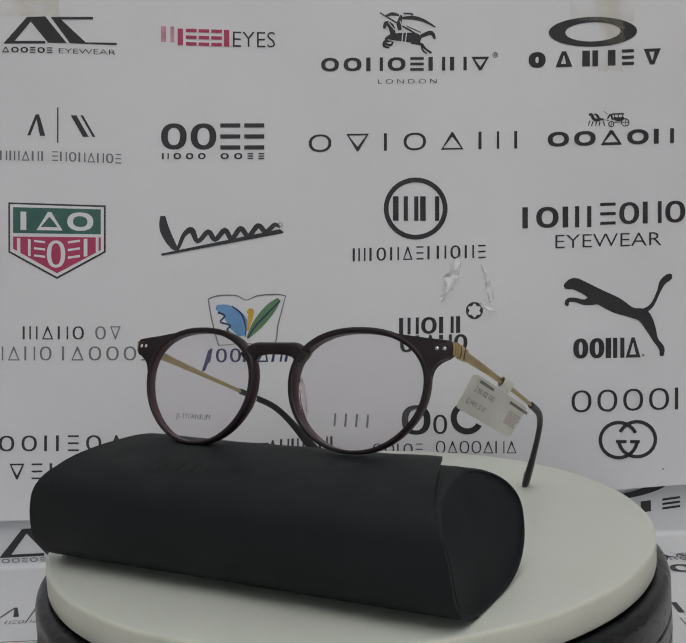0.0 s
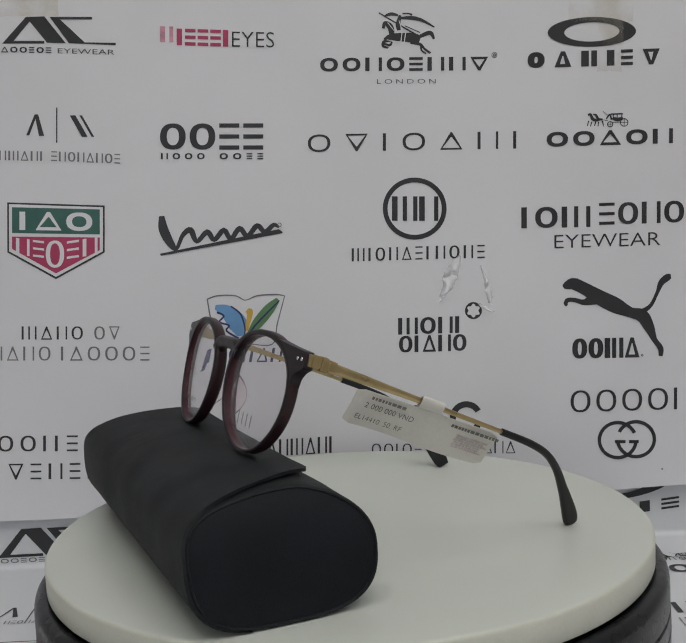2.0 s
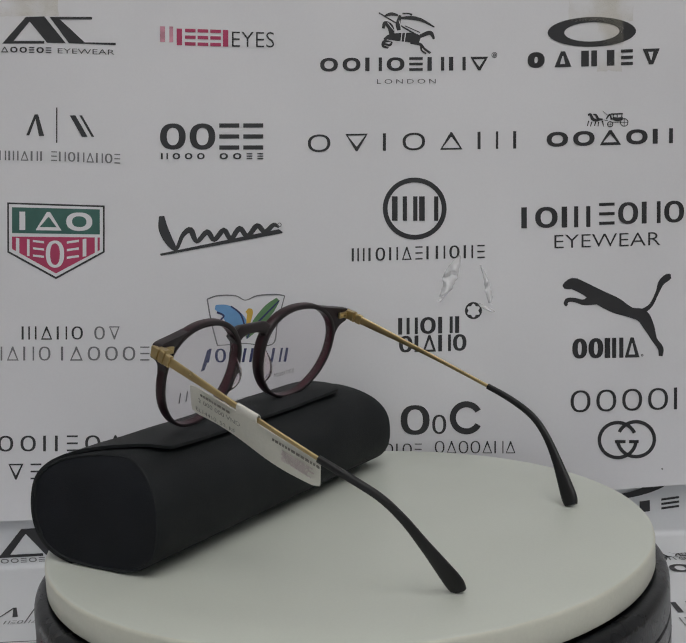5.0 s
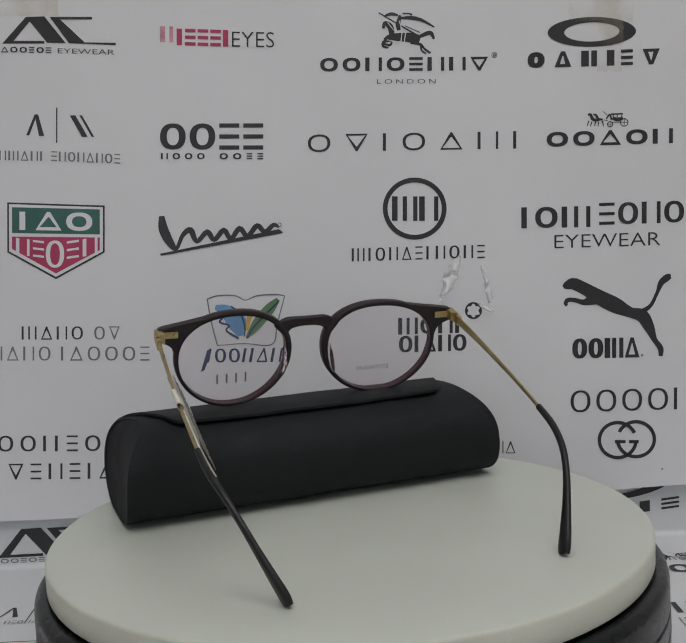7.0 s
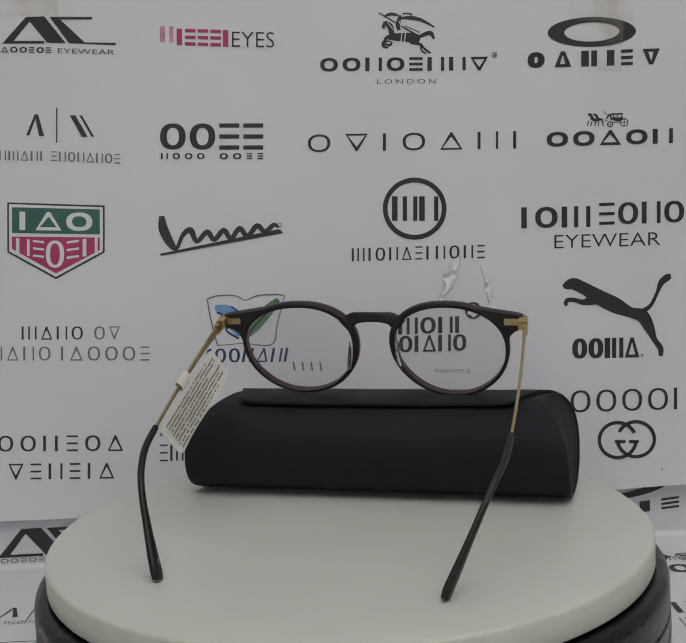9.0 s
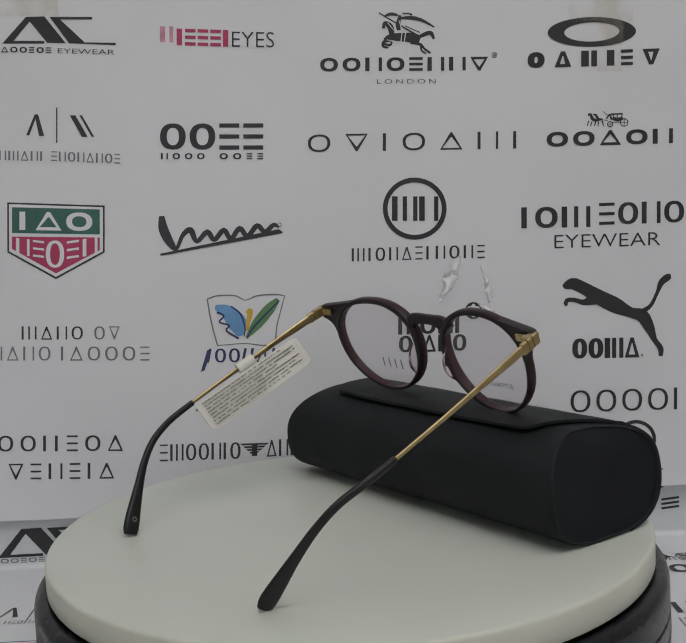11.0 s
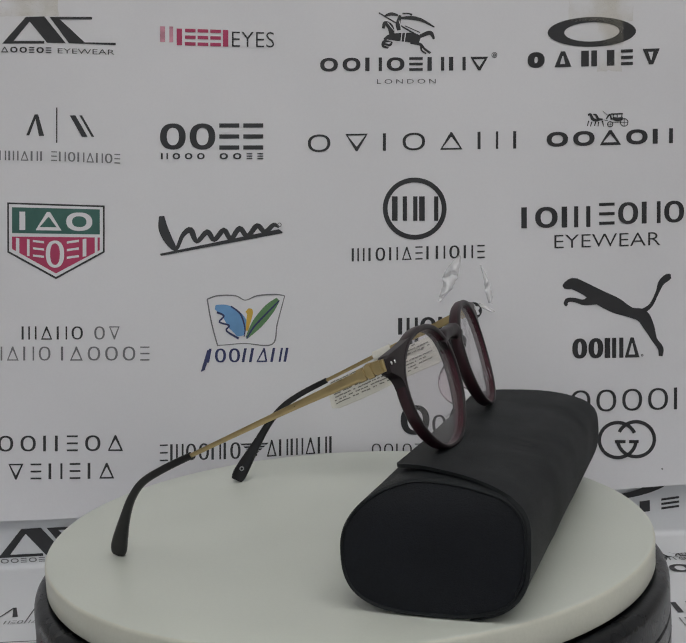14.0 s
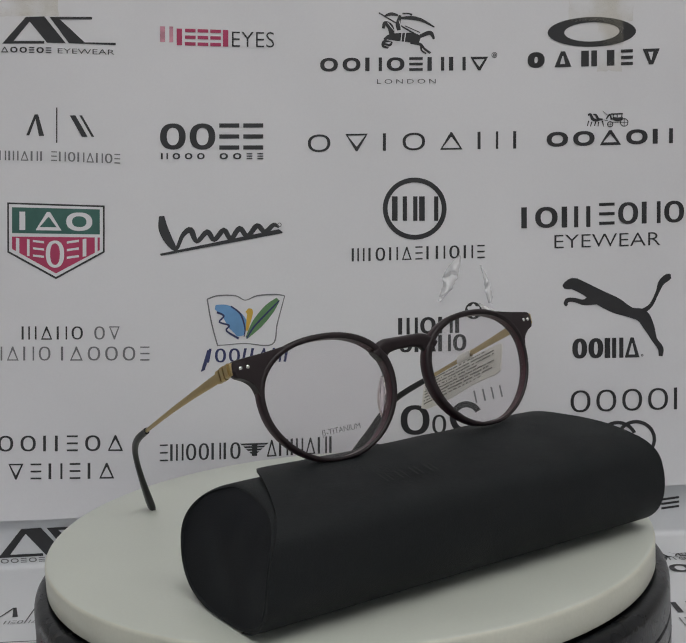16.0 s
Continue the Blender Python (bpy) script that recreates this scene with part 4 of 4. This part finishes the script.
    def m(k):
        k.bars(912, 1058, 765, 38, "wo21", heavy=0.24, gap=0.14, rise=0.03)
        k.bars(914, 1068, 806, 38, "o1a2o", heavy=0.26, gap=0.14, rise=0.03)
        k.poly([(1084 + 19.5 * math.cos(radians(10 * i)), 710 + 19.5 * math.sin(radians(10 * i))) for i in range(36)], name="disc")
        k.poly([(1084 + (13.6 - 2.2 * math.cos(radians(60 * i / 2))) * math.cos(radians(5 * i)), 710 + (13.6 - 2.2 * math.cos(radians(60 * i / 2))) * math.sin(radians(5 * i)))
                for i in range(72)], WHITE, 0.00008, "star")
    mark("two lines of heavy black bars with a small ring", m)

    def m(k):
        k.ribbon([(1290, 657, 8), (1297, 653, 18), (1313, 649, 27), (1337, 659, 28), (1371, 679, 34), (1409, 698, 36), (1443, 714, 24), (1470, 722, 30), (1486, 748, 24), (1498, 776, 13),
                  (1512, 796, 13), (1512, 814, 9)])
        k.ribbon([(1362, 682, 30), (1338, 691, 14), (1316, 686, 10), (1300, 686, 10), (1295, 694, 9), (1299, 698, 6)])
        k.poly([(1305, 642), (1310, 634), (1314, 642)])
        k.poly([(1317, 642), (1322, 635), (1325, 644)])
        k.ribbon([(1462, 716, 14), (1488, 700, 9), (1504, 670, 8), (1514, 646, 14), (1528, 634, 16), (1536, 632, 10)])
        k.bars(1310, 1464, 820, 46, "oowa", heavy=0.36, gap=0.08, rise=0.02)
        k.ring(1470, 812, 3, 3, 2, 2, GREY)
    mark("black leaping swoosh over heavy bars", m)

    # fifth row
    def m(k):
        k.bars(-2, 284, 1032, 36, "oo11=oa", heavy=0.13, gap=0.34, rise=0.006)
        k.bars(22, 264, 1096, 36, "v=2=1a", heavy=0.13, gap=0.34, rise=0.012)
    mark("two lines of spaced dark bars", m)

    def m(k):
        k.bars(368, 552, 1054, 38, "=woo21o", BLACK, heavy=0.2, gap=0.2, rise=0.03)
        k.bars(612, 764, 1044, 38, "a2wa21", BLACK, heavy=0.2, gap=0.2, rise=0.06)
        for i in range(5):
            k.poly([(551 + 7 * i, 1014 + 6.4 * i), (616 - 7 * i, 1012 + 6.4 * i), (612 - 7 * i, 1016 + 6.4 * i), (555 + 7 * i, 1018 + 6.4 * i)])
        k.poly([(578, 1014), (590, 1014), (590, 1042), (578, 1042)])
    mark("grey bars on both sides of a striped wing shape", m)

    def m(k):
        k.bars(918, 984, 994, 68, "o", heavy=0.22, gap=0.1)
        k.bars(990, 1022, 992, 44, "o", heavy=0.2, gap=0.1)
        k.ring(1068, 955, 38, 38, 14, 14, a0=30, a1=330)
        k.bars(852, 966, 1040, 26, "oo1o=", heavy=0.13, gap=0.25)
        k.bars(996, 1180, 1036, 28, "oaooa2a", heavy=0.13, gap=0.2)
    mark("heavy black bars and open ring over thin bars", m)

    def m(k):
        k.bars(1306, 1560, 943, 50, "oooo1", heavy=0.13, gap=0.24, rise=0.03)
        k.ring(1414, 1006, 46, 44, 8, 8, a0=24, a1=355)
        k.ring(1456, 1004, 46, 44, 8, 8, a0=185, a1=516)
        k.poly([(1408, 1006), (1432, 1006), (1432, 1013), (1408, 1013)])
        k.poly([(1440, 1006), (1462, 1006), (1462, 1013), (1440, 1013)])
    mark("black bars over two interlocked rings", m)
    mk = Mark(hung)
    mk.ring(1516, 1072, 2, 2, 1.9, 1.9, GREY)
    mk.done("printed_mark", "small grey speck", sheet)


poster()

LOW_Y = 0.1365                             # the upright part of the lower sheet


def lower_sheet():
    sheet = empty("paper_sheet", "white printed paper sheet sweeping from the wall on to the table", "paper sheet")
    bend, z = 0.0035, TABLE_Z
    path = [(LOW_Y + 0.002, -0.005), (LOW_Y + 0.0006, -0.026), (LOW_Y, -0.036), (LOW_Y, -0.046), (LOW_Y, z + bend)]
    path += [(LOW_Y - bend + bend * math.cos(a), z + bend - bend * math.sin(a)) for a in (radians(15 * i) for i in range(1, 7))]
    path += [(LOW_Y - bend - (LOW_Y - bend + 0.40) * i / 16, z) for i in range(1, 17)]
    bm = bmesh.new()
    n = 40
    layers = []
    for off in (0.0, 0.0010):
        rows = []
        for i, (y, h) in enumerate(path):
            a, b = path[max(i - 1, 0)], path[min(i + 1, len(path) - 1)]
            ty, tz = b[0] - a[0], b[1] - a[1]
            q = math.hypot(ty, tz)
            ny, nz = -tz / q, ty / q           # away from the camera, downward
            rows.append([bm.verts.new((-0.32 + 0.64 * j / n, y + ny * off, h + nz * off)) for j in range(n + 1)])
        layers.append(rows)
        for ra, rb in zip(rows, rows[1:]):
            for j in range(n):
                bm.faces.new((ra[j], ra[j + 1], rb[j + 1], rb[j]))
    a, b = layers
    last = len(path) - 1
    for i in range(last):
        for j in (0, n):
            bm.faces.new((a[i][j], a[i + 1][j], b[i + 1][j], b[i][j]))
    for i in (0, last):
        for j in range(n):
            bm.faces.new((a[i][j], a[i][j + 1], b[i][j + 1], b[i][j]))
    part("paper", bm, PAPER_LOW, sheet, "white glossy paper", smooth=True)

    def upright(u, v, lift):
        return Vector((u, LOW_Y - lift, v))

    def flat(u, v, lift):
        return Vector((u, v, TABLE_Z + lift))

    # the same slanted emblem, larger, low on the wall
    mk = Mark(upright, 0.0003)
    e = 0.0002558
    for pts in ([(8, 100), (62, 39), (72, 48), (34, 94), (104, 94), (104, 100)], [(62, 39), (104, 38), (153, 99), (110, 98)],
                [(116, 39), (213, 39), (213, 45), (140, 45), (196, 97), (267, 98), (267, 103), (160, 99)]):
        mk.poly([(-0.1938 + u * e, -0.0275 - v * e) for u, v in pts])
    mk.bars(-0.1905, -0.1665, -0.0562, -0.0025, "oo=o=", GREY, heavy=0.13)
    mk.done("printed_mark", "black slanted emblem over small bars", sheet)
    mk = Mark(upright, 0.0003)
    mk.ring(0.1525, -0.0290, 0.0262, 0.0087, 0.0100, 0.0032, turn=0.12)
    mk.bars(0.1588, 0.2030, -0.0462, -0.0062, "1=v", heavy=0.26, gap=0.4, rise=-0.09)
    mk.done("printed_mark", "black oval ring over heavy bars", sheet)

    # marks on the flat part
    mk = Mark(flat, 0.0003)
    mk.poly([(-0.1708, 0.0666), (-0.1668, 0.0785), (-0.1658, 0.0785), (-0.1698, 0.0666)])
    mk.poly([(-0.1668, 0.0785), (-0.1653, 0.0785), (-0.1611, 0.0664), (-0.1638, 0.0664)])
    mk.poly([(-0.1560, 0.0620), (-0.1554, 0.0620), (-0.1554, 0.0830), (-0.1560, 0.0830)])
    mk.poly([(-0.1480, 0.0780), (-0.1452, 0.0780), (-0.1390, 0.0665), (-0.1420, 0.0665)])
    mk.bars(-0.1880, -0.1400, 0.0580, -0.0040, "a2wa2102=o2a2o=", GREY, heavy=0.2)
    mk.done("printed_mark", "thin black strokes over small bars", sheet)
    mk = Mark(flat, 0.0003)
    mk.poly([(-0.1930, 0.0380), (-0.1370, 0.0372), (-0.1370, 0.0080), (-0.1650, -0.0080), (-0.1930, 0.0080)])
    mk.poly([(-0.1922, 0.0370), (-0.1378, 0.0362), (-0.1378, 0.0085), (-0.1650, -0.0068), (-0.1922, 0.0085)], WHITE, 0.00008)
    mk.poly([(-0.1905, 0.0352), (-0.1395, 0.0346), (-0.1395, 0.0215), (-0.1905, 0.0215)], GREEN, 0.00016)
    mk.poly([(-0.1905, 0.0195), (-0.1395, 0.0195), (-0.1395, 0.0095), (-0.1650, -0.0046), (-0.1905, 0.0095)], PINK, 0.00016)
    mk.bars(-0.1860, -0.1440, 0.0235, -0.0100, "1ao", WHITE, heavy=0.2, gap=0.16, over=0.00024)
    mk.done("printed_mark", "green and crimson shield with white bars", sheet)
    mk = Mark(flat, 0.0003)
    carriage(mk, 0.1575, 0.0965, 0.000235, -0.00032)
    mk.bars(0.1450, 0.2100, 0.0800, -0.0105, "ooao2", heavy=0.22)
    mk.done("printed_mark", "small black carriage-like shapes over black bars", sheet)
    mk = Mark(flat, 0.0003)
    mk.bars(0.1220, 0.1980, 0.0310, -0.0120, "1ow0=o", heavy=0.18)
    mk.bars(0.1290, 0.1880, 0.0165, -0.0090, "2222222", GREY, heavy=0.09)
    mk.done("printed_mark", "black bars over thin bars", sheet)


lower_sheet()


# ---- tape stuck on the poster, and film strips shaped as glare ----
def stuck(name, label, cat, u0, u1, v0, v1, mat, rough_z, seed, step=8, ragged=6):
    rng = random.Random(seed)
    bm = bmesh.new()
    nu, nv = max(3, int((u1 - u0) / step)), max(3, int((v1 - v0) / step))
    rows = []
    for j in range(nv + 1):
        row = []
        for i in range(nu + 1):
            u, v = u0 + (u1 - u0) * i / nu, v0 + (v1 - v0) * j / nv
            if i in (0, nu) or j in (0, nv):
                u, v = u + rng.uniform(-ragged, ragged), v + rng.uniform(-ragged, ragged)
            w = noise.noise(Vector((u * 0.03, v * 0.022, seed))) + 0.5 * noise.noise(Vector((u * 0.09, v * 0.06, seed + 9)))
            row.append(bm.verts.new(hung(u, v, 0.0014 + rough_z * (0.5 + 0.5 * w))))
        rows.append(row)
    for a, b in zip(rows, rows[1:]):
        for i in range(nu):
            bm.faces.new((a[i], a[i + 1], b[i + 1], b[i]))
    ob = part(name, bm, mat, smooth=True)
    ob.visible_shadow = False
    return tagged(ob, label, cat)


stuck("tape_strip", "yellowed clear tape strip stuck on the poster", "tape", 1300, 1448, -70, 50, TAPE, 0.0010, 3, ragged=1.5)
stuck("tape_strip", "wrinkled clear tape end stuck on the poster", "tape", 1366, 1424, 50, 164, TAPE, 0.0022, 5, ragged=3)
stuck("tape_strip", "yellowed tape corner stuck on the poster", "tape", -60, 138, -60, 40, TAPE, 0.0010, 7, ragged=1.5)


def film_glare():
    """A clear film's glare, shaped as small creased strips; folds lean to the ceiling light."""
    # each strip has the outline of one bright streak; last number is its slope
    folds = (((1052, 584, 3), (1042, 606, 11), (1030, 634, 15), (1022, 660, 10), (1005, 690, 3), 0.55),
             ((1100, 606, 2), (1112, 636, 6), (1118, 668, 8), (1122, 694, 5), 0.26),
             ((1100, 694, 3), (1109, 700, 14), (1116, 708, 15), (1126, 714, 4), 0.60))
    bm = bmesh.new()
    for *points, slope in folds:
        rows, gone, last, pitch = [], 0.0, None, 52.0
        for u, v, wide in smooth_path(points, 16):
            gone += math.dist((u, v), last) if last else 0.0
            last = (u, v)
            row = []
            for i in range(9):
                q = i / 4 - 1
                du = q * wide * (1 + 0.25 * noise.noise(Vector((u * 0.11, v * 0.11, 3.0 * (q > 0)))))
                wob = noise.noise(Vector((u * 0.04 + q, v * 0.04, 2.0)))
                f = ((gone + 9 * wob + 7 * q) % pitch) / pitch
                tooth = f / 0.8 if f < 0.8 else (1 - f) / 0.2
                row.append(bm.verts.new(hung(u + du, v + 0.3 * du, 0.0009 + slope * 0.7 * pitch * UNIT * tooth * (1 - 0.8 * q * q))))
            rows.append(row)
        for a, b in zip(rows, rows[1:]):
            for i in range(8):
                bm.faces.new((a[i], a[i + 1], b[i + 1], b[i]))
    ob = part("film_glare", bm, FILM, smooth=True)
    ob.visible_shadow = False
    tagged(ob, "clear film strips shaped as the glare of creased film on the poster", "film")


film_glare()


# ---- what turns ----
TURN_START, TURN_RATE = -0.728, -18.631    # degrees, degrees a second


def motions():
    """The disc turns on its base, and carries the case, the spectacles and the tag round with it."""
    times = [0.25 * i for i in range(65)]

    def turned(t):
        return Matrix.Rotation(radians(TURN_START + TURN_RATE * t), 4, "Z")

    walk(DISC, [(t, Matrix.Translation((0, 0, -TABLE_Z)) @ turned(t)) for t in times])
    walk(CASE, [(t, turned(t) @ CASE_POSE) for t in times])
    walk(SPECTACLES, [(t, turned(t) @ GLASSES_POSE) for t in times])
    walk(TAG, [(t, turned(t) @ GLASSES_POSE) for t in times])


motions()
